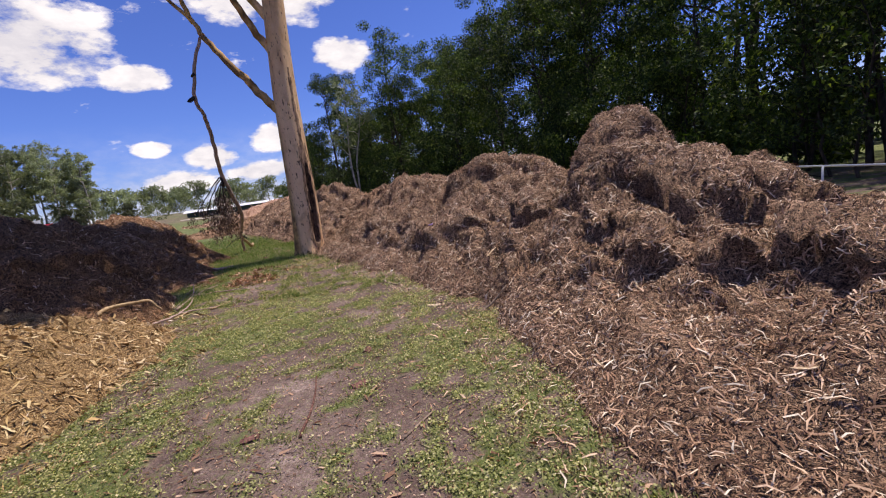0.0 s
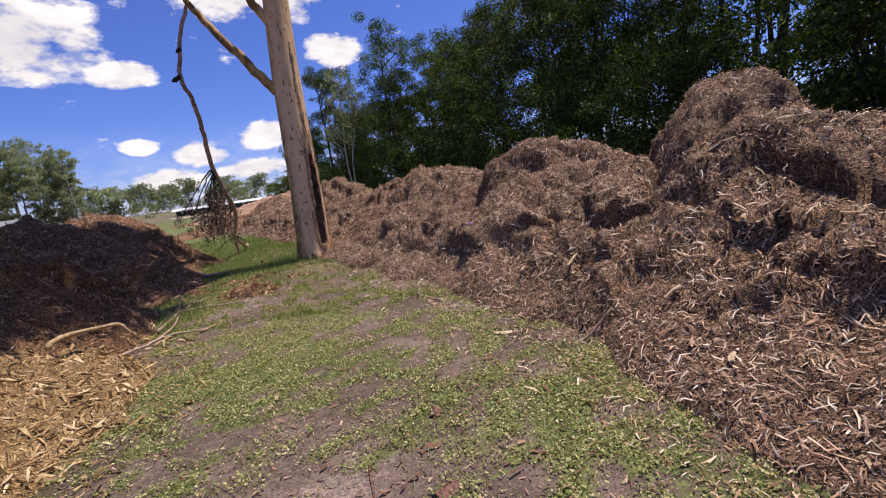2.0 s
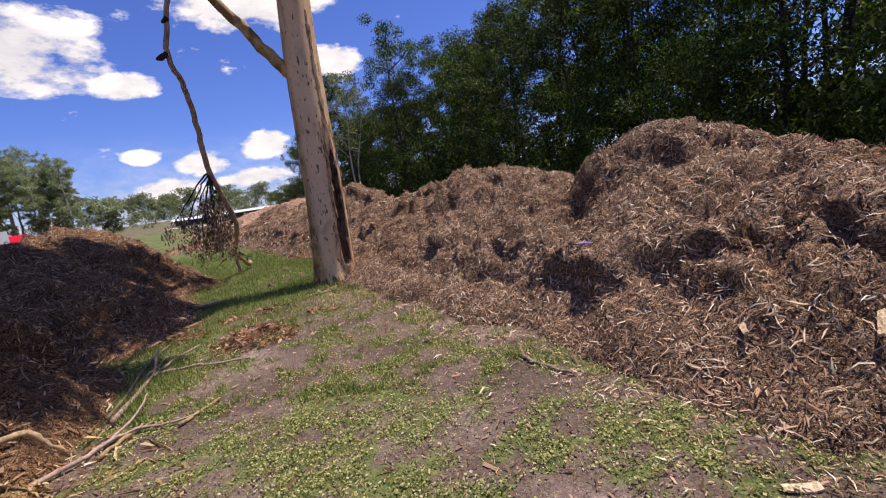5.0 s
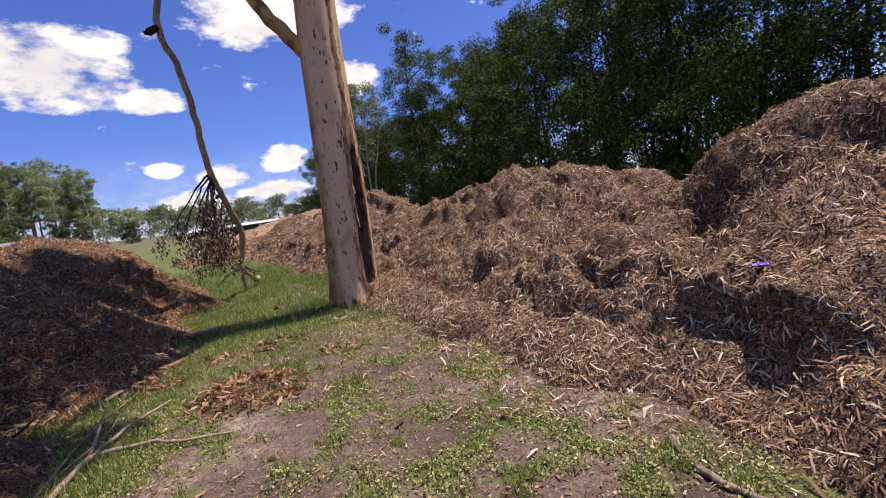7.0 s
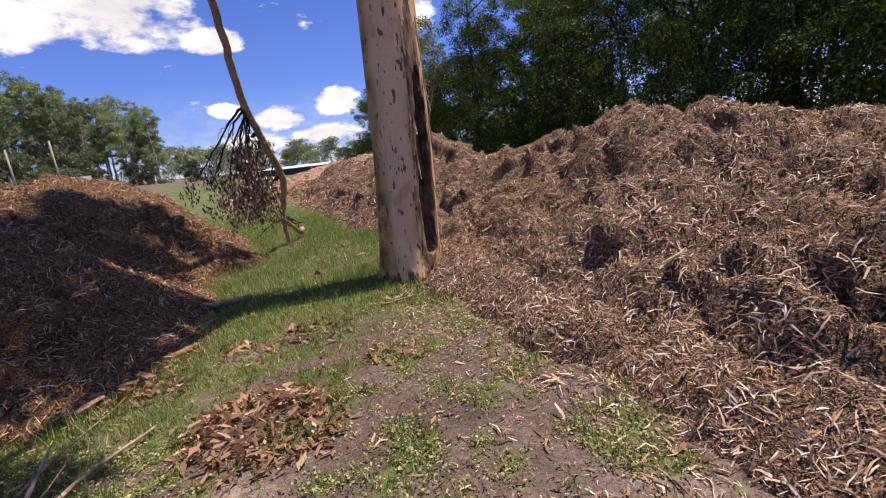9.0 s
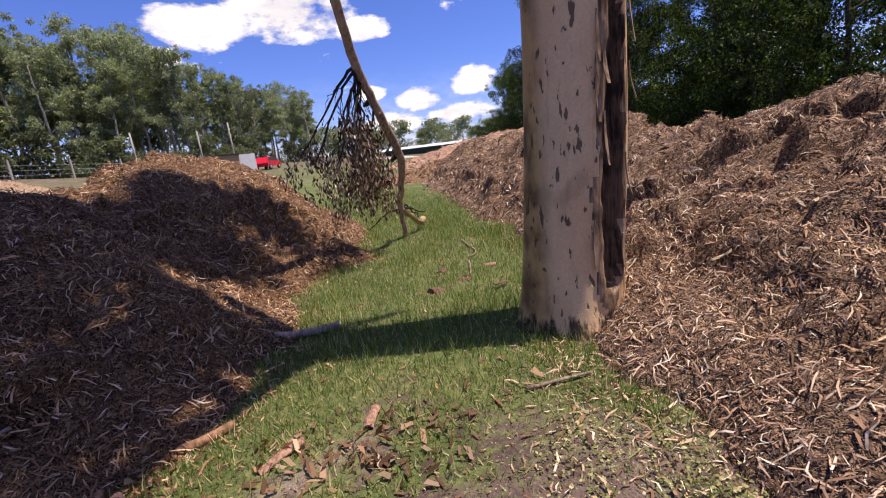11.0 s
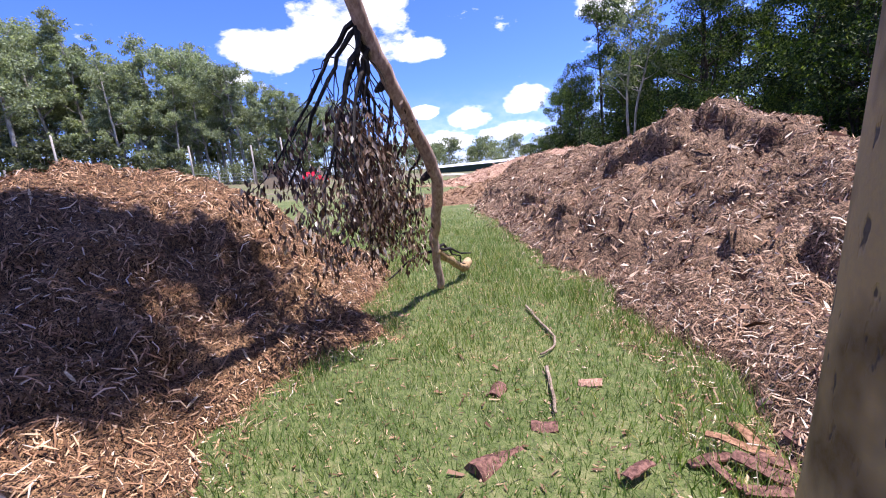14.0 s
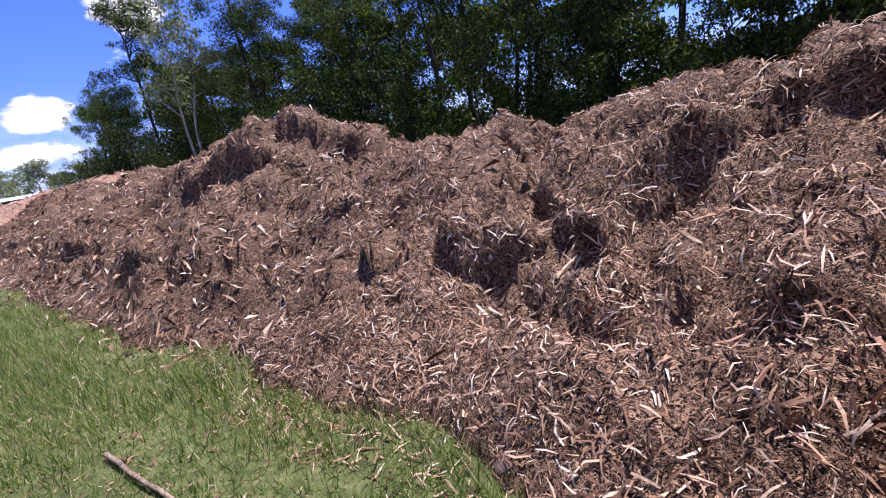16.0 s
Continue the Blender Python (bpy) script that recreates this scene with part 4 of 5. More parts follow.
for i in range(3):
    end = Vector((-7.0 + trng.uniform(-0.5, 0.45), 12.9 + trng.uniform(-0.5, 0.7), trng.uniform(1.0, 1.5)))
    bough("twig", [HUB + Vector((0, trng.uniform(-0.08, 0.08), trng.uniform(-0.3, 0.0))), HUB.lerp(end, 0.5) + Vector((0, 0, 0.1)), end], 0.011, 0.004, 6, 360 + i, 0.5)
for i in range(44):
    px, py = -6.95 + trng.uniform(-0.5, 0.45), 13.0 + trng.uniform(-0.6, 0.8)
    clumps.append((px, py, trng.uniform(0.62, 1.5), 0.13))
for i, (ex, ey, ez) in enumerate(((-7.4, 13.9, 0.25), (-7.0, 14.95, 0.2), (-6.95, 15.05, 0.32))):
    pts = wander([(-6.95, 14.25, 0.55), ((-6.95 + ex) / 2, (14.25 + ey) / 2, 0.45), (ex, ey, ez)], 4, 0.02, 120 + i)
    v, f = tube(pts, np.linspace(0.02, 0.006, len(pts)), 6, 0.15, i)
    child("twig", mesh_of("twig", v, f, [BLACK_TWIG]), hang, at=hh)
child("dead_leaves", leaf_cloud("dead_leaves", clumps, 4300, 0.062, LEAF_DEAD, trng, 1.5, 1.6, 3.2, True), hang, "withered brown and silver leaves", kind="stuff", at=hh)


# ---- trees of the woods ----
def wood_tree(name, seed, height, spread, leaves, size, bark, leaf, first, label, lean=0.03, stems=1, puff=1.0, boughs=13, fill=0.45):
    """A tree with tapered stems, forked limbs and a broken crown of leaf clumps; base at its origin."""
    r = np.random.default_rng(seed)
    top = empty(name, (0, 0, 0), label, "tree")
    parts, cl = [], []
    for s in range(stems):
        off = Vector((r.normal(0, 0.4), r.normal(0, 0.4), 0)) if stems > 1 else Vector((0, 0, 0))
        tip = Vector((r.normal(0, lean * height), r.normal(0, lean * height), height * r.uniform(0.82, 0.95))) + off * 2
        line = wander([off + Vector((0, 0, -0.3)), off.lerp(tip, 0.35) + Vector((r.normal(0, 0.25), r.normal(0, 0.25), 0)), off.lerp(tip, 0.7) + Vector((r.normal(0, 0.3), r.normal(0, 0.3), 0)), tip], 5, 0.05, seed + s)
        rad = height * 0.0135 / math.sqrt(stems)
        parts.append(tube(line, np.linspace(rad, rad * 0.2, len(line)), 6, 0.05, seed))
        for i in range(boughs):
            k = first + (0.97 - first) * (i + r.random()) / boughs
            p = line[min(int(k * (len(line) - 1)), len(line) - 1)]
            ang = r.uniform(0, 2 * math.pi)
            reach = spread * r.uniform(0.45, 1.0) * (1.15 - 0.55 * k)
            q = p + Vector((math.cos(ang) * reach, math.sin(ang) * reach, reach * r.uniform(0.25, 0.9)))
            mid = p.lerp(q, 0.5) + Vector((0, 0, r.uniform(-0.2, 0.25)))
            parts.append(tube(wander([p, mid, q], 3, 0.05, seed + i), np.linspace(rad * 0.42, rad * 0.08, 7), 3, 0.05, i))
            cl.append((*q, puff * spread * r.uniform(0.2, 0.38)))
            for j in range(3):
                cl.append((q.x + r.normal(0, spread * 0.25), q.y + r.normal(0, spread * 0.25), q.z + r.normal(0, spread * 0.2), puff * spread * r.uniform(0.13, 0.28)))
        cl.append((*tip, spread * 0.4))
    v, f = merge(parts)
    child("trunk", mesh_of("trunk", v, f, [bark], smooth=True), top)
    child("crown", leaf_cloud("crown", cl, leaves, size, leaf, r, 0.7, fill=fill), top)
    return top


def plant(kinds, places, group, seed, low=0.85, high=1.15):
    """Stands copies of the given trees at the places, each turned and sized a little differently; the originals take the first places."""
    r = np.random.default_rng(seed)
    for i, (x, y, k) in enumerate(places):
        src = kinds[i % len(kinds)]
        m = pose(x, y, float(ground_at(x, y)), 0, 0, r.uniform(0, 360))
        ob = src if i < len(kinds) else copy_thing(src, m)
        ob.matrix_basis = m
        s = k * r.uniform(low, high)
        ob.scale = (s, s, s * r.uniform(0.92, 1.08))
        tagged(ob, group=group)


def along(points, spacing, rows, depth, seed, jitter=1.2):
    """Places along a line, in rows to its right."""
    r = np.random.default_rng(seed)
    out = []
    for row in range(rows):
        for (ax, ay, ka), (bx, by, kb) in zip(points, points[1:]):
            length = math.hypot(bx - ax, by - ay)
            n = max(1, int(length / spacing))
            for i in range(n):
                t = (i + 0.5 * (row % 2)) / n
                ox, oy = (by - ay) / length * depth * row, -(bx - ax) / length * depth * row
                out.append((ax + t * (bx - ax) + ox + r.normal(0, jitter), ay + t * (by - ay) + oy + r.normal(0, jitter), ka + t * (kb - ka)))
    return out


forest = [wood_tree("forest_tree", 200 + i, 15.5, 4.0, 17000, 0.15, FOREST_BARK, LEAF_DARK, (0.36, 0.2, 0.52, 0.44, 0.28)[i], "dense dark green forest tree", 0.03, 1 + i % 2, 0.85) for i in range(5)]
edge = [(16.2, -1, 1.0), (15.5, 6, 1.05), (13, 18, 1.0), (9.5, 30, 1.0), (4, 41, 1.0), (-4, 53, 1.02), (-13, 63, 0.95), (-20, 69, 0.8), (-27, 73, 0.62)]
plant(forest, along(edge, 3.6, 2, 4.8, 5), "forest behind the mulch", 6, 0.72, 1.2)
shrubs = [wood_tree("understorey_tree", 230 + i, 6.5, 2.6, 5200, 0.15, FOREST_BARK, LEAF_DARK, 0.12, "leafy green understorey tree", 0.05, 2) for i in range(2)]
plant(shrubs, along([(x - 1.8, y - 0.8, k) for x, y, k in edge], 2.3, 1, 2.0, 9, 1.0), "understorey of the forest", 10, 0.7, 1.2)
r = np.random.default_rng(15)
back = []
for (ax, ay, ka), (bx, by, kb) in zip(edge, edge[1:]):
    for t in np.linspace(0, 1, 36):
        L = math.hypot(bx - ax, by - ay)
        o = r.uniform(15, 22)
        back.append((ax + t * (bx - ax) + (by - ay) / L * o, ay + t * (by - ay) - (bx - ax) / L * o, 0.3 + 13.5 * r.random() ** 1.3, r.uniform(1.4, 2.6)))
tagged(new("far_woods", leaf_cloud("far_woods", back, 85000, 0.55, LEAF_LIT, r)), "deep woods behind the forest edge, sunlight put into their green", "woods", kind="stuff")

low = []
for (ax, ay, ka), (bx, by, kb) in zip(edge, edge[1:]):
    L = math.hypot(bx - ax, by - ay)
    for t in np.arange(0, 1, 1.0 / L):
        o = r.uniform(-1.5, 4.0)
        low.append((ax + t * (bx - ax) + (by - ay) / L * o, ay + t * (by - ay) - (bx - ax) / L * o, r.uniform(0.3, 2.6), r.uniform(0.8, 1.5)))
tagged(new("undergrowth", leaf_cloud("undergrowth", low, 38000, 0.3, LEAF_DARK, r)), "dense dark green undergrowth along the forest edge", "undergrowth", kind="stuff")

gums = [wood_tree("gum_tree", 260 + i, 18.5, (3.2, 4.0, 3.5, 4.4, 3.0)[i], 10500, 0.25, GUM_TRUNK, LEAF_GUM, (0.24, 0.34, 0.2, 0.42, 0.28)[i], "slender grey-green gum tree at the paddock edge", 0.04, 1, 0.95, 20, 0.75) for i in range(5)]
plant(gums, along([(-55, -30, 0.98), (-63, -14, 1.0)], 2.1, 3, -5.0, 21) + along([(-74, -12, 1.0), (-73, -3, 1.0)], 2.4, 2, -5.0, 22) + along([(-66, 0, 1.0), (-66, 12, 1.0), (-64, 24, 0.98), (-60, 36, 0.92), (-54, 46, 0.85)], 1.9, 3, -4.5, 23)
      + along([(-66, 54, 0.78), (-61, 59, 0.82), (-53, 67, 0.7)], 1.8, 3, -5.0, 24), "gum trees along the paddock", 25, 0.72, 1.12)
lows = [wood_tree("paddock_tree", 280 + i, 7.5, 3.2, 1600, 0.48, GUM_TRUNK, LEAF_GUM, 0.2, "low hazy green tree in the distance", 0.03, 1, 1.5) for i in range(2)]
plant(lows, along([(-95, 118, 1.0), (-74, 138, 1.0), (-50, 150, 1.0), (-20, 158, 1.0)], 5.0, 2, -7.0, 31, 2.0), "distant trees", 32, 0.75, 1.25)
bush = [wood_tree("roadside_bush", 290, 5.0, 2.2, 2200, 0.36, GUM_TRUNK, LEAF_SCRUB, 0.1, "low green bush under the gum trees", 0.05, 2)]
plant(bush, along([(-53, -28, 1.0), (-60, -14, 1.0)], 3.0, 1, 1, 33) + along([(-62, 1, 1.0), (-61, 22, 1.0), (-55, 38, 0.9)], 2.8, 1, 1, 34) + along([(-52, 46, 0.9), (-58, 56, 0.8), (-48, 68, 0.8)], 3.0, 1, 1, 36), "bushes under the gum trees", 35, 0.6, 1.2)
scrub, r = [], np.random.default_rng(43)
for (ax, ay), (bx, by) in (((-57, -30), (-60, -13)), ((-70, -13), (-70, 0)), ((-61, 1), (-61, 22)), ((-61, 22), (-55, 38)), ((-55, 38), (-50, 45)), ((-52, 47), (-60, 57)), ((-60, 57), (-47, 70)), ((-47, 70), (-40, 92))):
    for t in np.linspace(0, 1, 34):
        px, py = ax + t * (bx - ax) + r.normal(0, 1.0), ay + t * (by - ay) + r.normal(0, 1.0)
        scrub.append((px, py, float(ground_at(px, py)) + r.uniform(0.2, 2.2), r.uniform(0.6, 1.3)))
tagged(new("paddock_scrub", leaf_cloud("paddock_scrub", scrub, 30000, 0.24, LEAF_SCRUB, r)), "low dry green scrub below the gum trees", "scrub", kind="stuff")
brush, r = [], np.random.default_rng(41)
for (ax, ay), (bx, by) in (((-60, -34), (-76, -14)), ((-76, -14), (-79, 4)), ((-79, 4), (-75, 26)), ((-75, 26), (-62, 50))):
    for t in np.linspace(0, 1, 60):
        px, py = ax + t * (bx - ax) + r.normal(0, 1.2), ay + t * (by - ay) + r.normal(0, 1.2)
        brush.append((px, py, float(ground_at(px, py)) + 0.3 + 11.0 * r.random() ** 1.3, r.uniform(1.2, 2.4)))
tagged(new("gum_woods", leaf_cloud("gum_woods", brush, 42000, 0.55, LEAF_GUM, r)), "grey-green gum woods behind the paddock trees", "woods", kind="stuff")
ghost = wood_tree("gum_tree", 305, 15.0, 2.4, 2600, 0.26, GUM_TRUNK, LEAF_GUM, 0.45, "white-stemmed gum tree at the forest corner", 0.05, 2, 1.1)
ghost.location = (-10.6, 52.0, 0)


# ---- low growth ----
def blades(name, x, y, tall, wide, mat, rng, lean=0.35):
    k = len(x)
    base = np.stack([x, y, ground_at(x, y) - 0.005], -1)
    a = rng.uniform(0, 2 * np.pi, k)
    side = np.stack([np.cos(a), np.sin(a), np.zeros(k)], -1) * (wide / 2)[:, None]
    tip = base + np.stack([rng.normal(0, lean, k) * tall, rng.normal(0, lean, k) * tall, tall], -1)
    V = np.stack([base - side, base + side, tip], 1)
    return mesh_of(name, V.reshape(-1, 3), np.arange(k * 3).reshape(-1, 3), [mat])


ALL = (LONG_HEAP, FAR_HEAP, DARK_HEAP, NEAR_DARK_HEAP, FRESH_HEAP)


def open_ground(x, y, cov):
    ok = cover_at(x, y) > cov
    for h in ALL:
        ok &= h.at(x, y) < 0
    return ok


n = 900000
x, y = rng.uniform(-17.0, -1.0, n), 6.6 + 27.4 * rng.random(n) ** 1.45
keep = rng.random(n) < np.clip(1.75 - np.hypot(x + 5, y - 11) / 8.0, 0.0, 1.0)
x, y = x[keep], y[keep]
n = len(x)
ok = open_ground(x, y, rng.uniform(0.35, 0.95, n)) & (np.hypot(x - TRUNK[0], y - TRUNK[1]) > 0.42)
x, y = x[ok], y[ok]
tuft = step(0.5, 0.72, fbm(x * 1.3, y * 1.3, 3, 44))
edge_side = np.maximum(LONG_HEAP.at(x + 0.45, y + 0.2), np.maximum(LONG_HEAP.at(x + 0.2, y), DARK_HEAP.at(x - 0.3, y))) > 0
tuft = tuft + 0.9 * edge_side * step(0.42, 0.6, fbm(x * 2.1, y * 2.1, 3, 46))
tagged(new("grass", blades("grass", x, y, (0.025 + 0.065 * rng.random(len(x))) * (1 + 0.9 * tuft), 0.004 + 0.005 * rng.random(len(x)), GRASS, rng)), "short bright green grass with dry blades", "grass", kind="stuff")
n = 260000
x, y = rng.uniform(-6.5, 1.6, n), 0.6 + 9.9 * rng.random(n) ** 1.2
ok = open_ground(x, y, rng.uniform(0.0, 0.8, n))
x, y = x[ok], y[ok]
tagged(new("thin_grass", blades("thin_grass", x, y, 0.012 + 0.035 * rng.random(len(x)) ** 2, 0.006 + 0.008 * rng.random(len(x)), WEED, rng, 0.9)), "thin trampled grass on the dirt", "grass", kind="stuff")
n = 52000
x, y = rng.uniform(-5.5, 1.4, n), rng.uniform(0.8, 10.2, n)
ok = open_ground(x, y, rng.uniform(0.1, 0.75, n)) & ((x > -3.7) | (y < 8.2)) & (fbm(x * 5.5, y * 5.5, 3, 12) > 0.42 + 0.1 * rng.normal(0, 1, n))
x, y = x[ok], y[ok]
x, y = np.repeat(x, 8) + rng.normal(0, 0.04, len(x) * 8), np.repeat(y, 8) + rng.normal(0, 0.04, len(y) * 8)
P = np.stack([x, y, ground_at(x, y) + rng.uniform(0.004, 0.035, len(x))], -1)
L = rng.uniform(0.008, 0.022, len(x))
tagged(new("broadleaf_weeds", splinters("broadleaf_weeds", P, np.tile((0.0, 0.0, 1.0), (len(x), 1)), L, L * 0.6, WEED, rng, 0.45, 0.004)), "low yellow-green broadleaf weeds", "weeds", kind="stuff")
n = 65000
x, y = rng.uniform(-7.5, 1.6, n), 0.6 + 16 * rng.random(n) ** 1.2
ok = np.ones(n, bool)
for h in ALL:
    ok &= h.at(x, y) < 0
x, y = x[ok], y[ok]
P = np.stack([x, y, ground_at(x, y) + 0.006], -1)
L = np.clip(rng.lognormal(math.log(0.018), 0.6, len(x)), 0.006, 0.12)
tagged(new("ground_litter", splinters("ground_litter", P, np.tile((0.0, 0.0, 1.0), (len(x), 1)), L, np.clip(L * 0.22, 0.004, 0.03), LEAF_LITTER, rng, 0.25, 0.004)), "scattered bark bits and dry leaves on the ground", "litter", kind="stuff")

# loose chips spilled over the ground beyond the foot of the long pile
n = 36000
x, y = rng.uniform(-4.2, 1.0, n), rng.uniform(2.0, 13.5, n)
odds = np.zeros(n)
for d, p in ((1.3, 0.1), (1.0, 0.2), (0.7, 0.35), (0.4, 0.6)):
    odds = np.where(LONG_HEAP.at(x + d, y + 0.45 * d) > 0, p * np.where((y > 8.2) & (y < 11.5), 1.0, 0.5), odds)
ok = (LONG_HEAP.at(x, y) < 0) & (rng.random(n) < odds) & (fbm(x * 2.2, y * 2.2, 3, 61) > 0.42) & (np.hypot(x - TRUNK[0], y - TRUNK[1]) > 0.4)
x, y = x[ok], y[ok]
P = np.stack([x, y, ground_at(x, y) + 0.008], -1)
L = np.clip(rng.lognormal(math.log(0.04), 0.5, len(x)), 0.015, 0.12)
tagged(new("spilled_chips", splinters("spilled_chips", P, np.tile((0.0, 0.0, 1.0), (len(x), 1)), L, L * rng.uniform(0.08, 0.2, len(x)), MULCH, rng, 0.25, 0.006, True)), "loose bark chips spilled at the foot of the mulch", "chips", kind="stuff")


# ---- loose wood and litter on the ground ----
def stick(name, points, r0, r1, mat, label, category="stick", z=0.0, seed=0, forks=()):
    """A fallen stick lying on the ground along (x, y[, z]) points, with side shoots as parts."""
    P = [Vector((p[0], p[1], (p[2] if len(p) > 2 else float(ground_at(p[0], p[1])) + r0 * 0.8 + z))) for p in points]
    o = P[0].copy()
    line = wander([p - o for p in P], 4, r0 * 0.25, seed)
    v, f = tube(line, np.linspace(r0, r1, len(line)), 9, 0.08, seed)
    ob = tagged(new(name, mesh_of(name, v, f, [mat], smooth=True)), label, category)
    ob.location = o
    for i, fork in enumerate(forks):
        Q = [Vector((p[0], p[1], (p[2] if len(p) > 2 else float(ground_at(p[0], p[1])) + r1 + z))) - o for p in fork]
        l2 = wander(Q, 4, r1 * 0.3, seed + 3 + i)
        v, f = tube(l2, np.linspace((r0 + r1) / 2.4, r1 * 0.5, len(l2)), 7, 0.08, i)
        child("side_shoot", mesh_of("side_shoot", v, f, [mat], smooth=True), ob)
    return ob


def slab(name, x, y, L, W, turn, tilt, mat, label, category="bark", z=None, curl=0.25, seed=0, thick=0.008):
    """A curled slab of shed bark."""
    r = np.random.default_rng(seed)
    v, f = [], []
    nu, nv = 9, 5
    for side in (0, 1):
        for i in range(nu):
            for j in range(nv):
                u, w_ = i / (nu - 1) - 0.5, j / (nv - 1) - 0.5
                wd = W * (1 - 1.1 * abs(u) ** 3 + 0.25 * (vnoise(i * 0.9, seed, 0.0, seed) - 0.5))
                v.append((u * L, w_ * wd + 0.1 * W * math.sin(3 * u + seed), -curl * wd * (4 * w_ * w_) + 0.04 * L * math.cos(4 * u + seed) - side * thick + r.normal(0, 0.0012)))
    k = nu * nv
    for i in range(nu - 1):
        for j in range(nv - 1):
            a = i * nv + j
            f.append((a, a + nv, a + nv + 1, a + 1))
            f.append((k + a, k + a + 1, k + a + nv + 1, k + a + nv))
    rim = [i * nv for i in range(nu)] + [(nu - 1) * nv + j for j in range(1, nv)] + [i * nv + nv - 1 for i in range(nu - 2, -1, -1)] + [j for j in range(nv - 2, 0, -1)]
    for a, b in zip(rim, rim[1:] + rim[:1]):
        f.append((a, b, b + k, a + k))
    ob = tagged(new(name, mesh_of(name, v, f, [mat], smooth=False)), label, category)
    ob.matrix_basis = pose(x, y, float(ground_at(x, y)) + 0.03 + (z or 0.0), tilt, r.uniform(-6, 6), turn)
    return ob


def leaf_heap(x, y, rx, ry, high, count, seed, label, mat=None):
    r = np.random.default_rng(seed)
    a, d = r.uniform(0, 2 * np.pi, count), np.sqrt(r.random(count))
    px, py = x + rx * d * np.cos(a) + r.normal(0, 0.04, count), y + ry * d * np.sin(a) + r.normal(0, 0.04, count)
    P = np.stack([px, py, ground_at(px, py) + high * (1 - d) * r.random(count) + 0.012], -1)
    L = r.uniform(0.04, 0.1, count)
    return tagged(new("leaf_heap", splinters("leaf_heap", P, np.tile((0.0, 0.0, 1.0), (count, 1)), L, L * r.uniform(0.15, 0.34, count), mat or LEAF_LITTER, r, 0.6, 0.006)), label, "dry leaves", kind="stuff")


def rest(heap, x, y, up=0.02):
    p, q = np.array([x]), np.array([y])
    return (x + float(heap.blend(heap.DX, p, q)[0]), y + float(heap.blend(heap.DY, p, q)[0]), float(heap.at(p, q)[0]) + up)


stick("fallen_branch", [(-4.5, 6.6), (-4.61, 6.95), (-4.8, 7.55)], 0.026, 0.014, STEM_WOOD, "forked tan fallen branch on the grass", "branch", 0.03, 1,
      forks=([(-4.8, 7.55), (-4.9, 7.75, 0.1), (-5.02, 8.0, 0.2)], [(-4.79, 7.5), (-4.85, 7.95), (-4.79, 8.4)], [(-4.78, 7.6), (-4.5, 7.68), (-4.17, 7.63), (-3.86, 7.66)]))
stick("fallen_branch", [(-5.56, 7.53, 0.12), (-5.75, 8.07, 0.12), (-6.28, 9.54, 0.3)], 0.012, 0.006, BLACK_TWIG, "long dark branch along the foot of the mulch", "branch", 0, 22)
stick("fallen_branch", [(-4.56, 5.73), (-4.47, 5.98), (-4.37, 6.14), (-4.33, 6.32), (-4.19, 6.49)], 0.02, 0.012, STEM_WOOD, "thin crooked fallen branch beside the dark mulch", "branch", 0.02, 2,
      forks=([(-4.2, 6.48), (-4.0, 6.5), (-3.82, 6.61)], [(-4.33, 6.32), (-4.3, 6.6, 0.1), (-4.36, 6.85, 0.16)]))
stick("fallen_branch", [(-4.62, 6.7), (-4.78, 7.15), (-5.1, 7.9), (-5.3, 8.7)], 0.013, 0.005, DEAD_WOOD, "thin grey fallen branch on shaded grass", "branch", 0.04, 23,
      forks=([(-4.85, 7.3), (-4.8, 7.7, 0.12), (-4.86, 8.0, 0.2)],))
stick("broken_branch", [(-4.61, 5.28, 0.42), (-4.64, 5.45, 0.46), (-4.4, 5.83, 0.42), (-4.3, 5.86, 0.36), (-4.24, 5.9, 0.24)], 0.03, 0.01, TAN_WOOD, "splintered tan branch sticking out of the mulch", "branch", 0, 3)
stick("stick", [(-3.89, 6.46), (-3.82, 6.70), (-3.77, 6.85)], 0.016, 0.01, TAN_WOOD, "short tan stick on the weeds", z=0.01, seed=4)
stick("stick", [(-4.26, 6.14), (-4.25, 6.37), (-4.17, 6.58)], 0.018, 0.01, TAN_WOOD, "short tan stick near the branches", z=0.01, seed=5)
stick("stick", [(-1.15, 2.54), (-1.20, 2.99), (-1.31, 3.46)], 0.010, 0.005, RED_BARK, "thin reddish twig on the dirt", seed=6)
stick("stick", [(-0.46, 2.37), (-0.27, 2.65)], 0.010, 0.006, DEAD_WOOD, "small grey twig on the dirt", seed=7)
stick("stick", [(-1.16, 7.05), (-1.17, 6.78), (-1.06, 6.58), (-0.88, 6.36)], 0.022, 0.01, DEAD_WOOD, "dark stick at the foot of the mulch", seed=8)
stick("stick", [rest(LONG_HEAP, -0.07, 4.72, 0.05), rest(LONG_HEAP, 0.26, 4.66, 0.05), rest(LONG_HEAP, 0.55, 4.70, 0.05)], 0.018, 0.008, DEAD_WOOD, "grey stick lying on the mulch slope", seed=9)
stick("crooked_stick", [(-5.88, 14.10), (-5.65, 13.78), (-5.43, 13.49), (-5.35, 13.28), (-5.40, 13.11)], 0.013, 0.008, DEAD_WOOD, "crooked grey-brown stick on the grass", z=0.02, seed=10)
stick("stick", [(-5.29, 12.92), (-5.16, 12.63), (-5.08, 12.43)], 0.013, 0.009, DEAD_WOOD, "dark stick on the grass", z=0.02, seed=11)
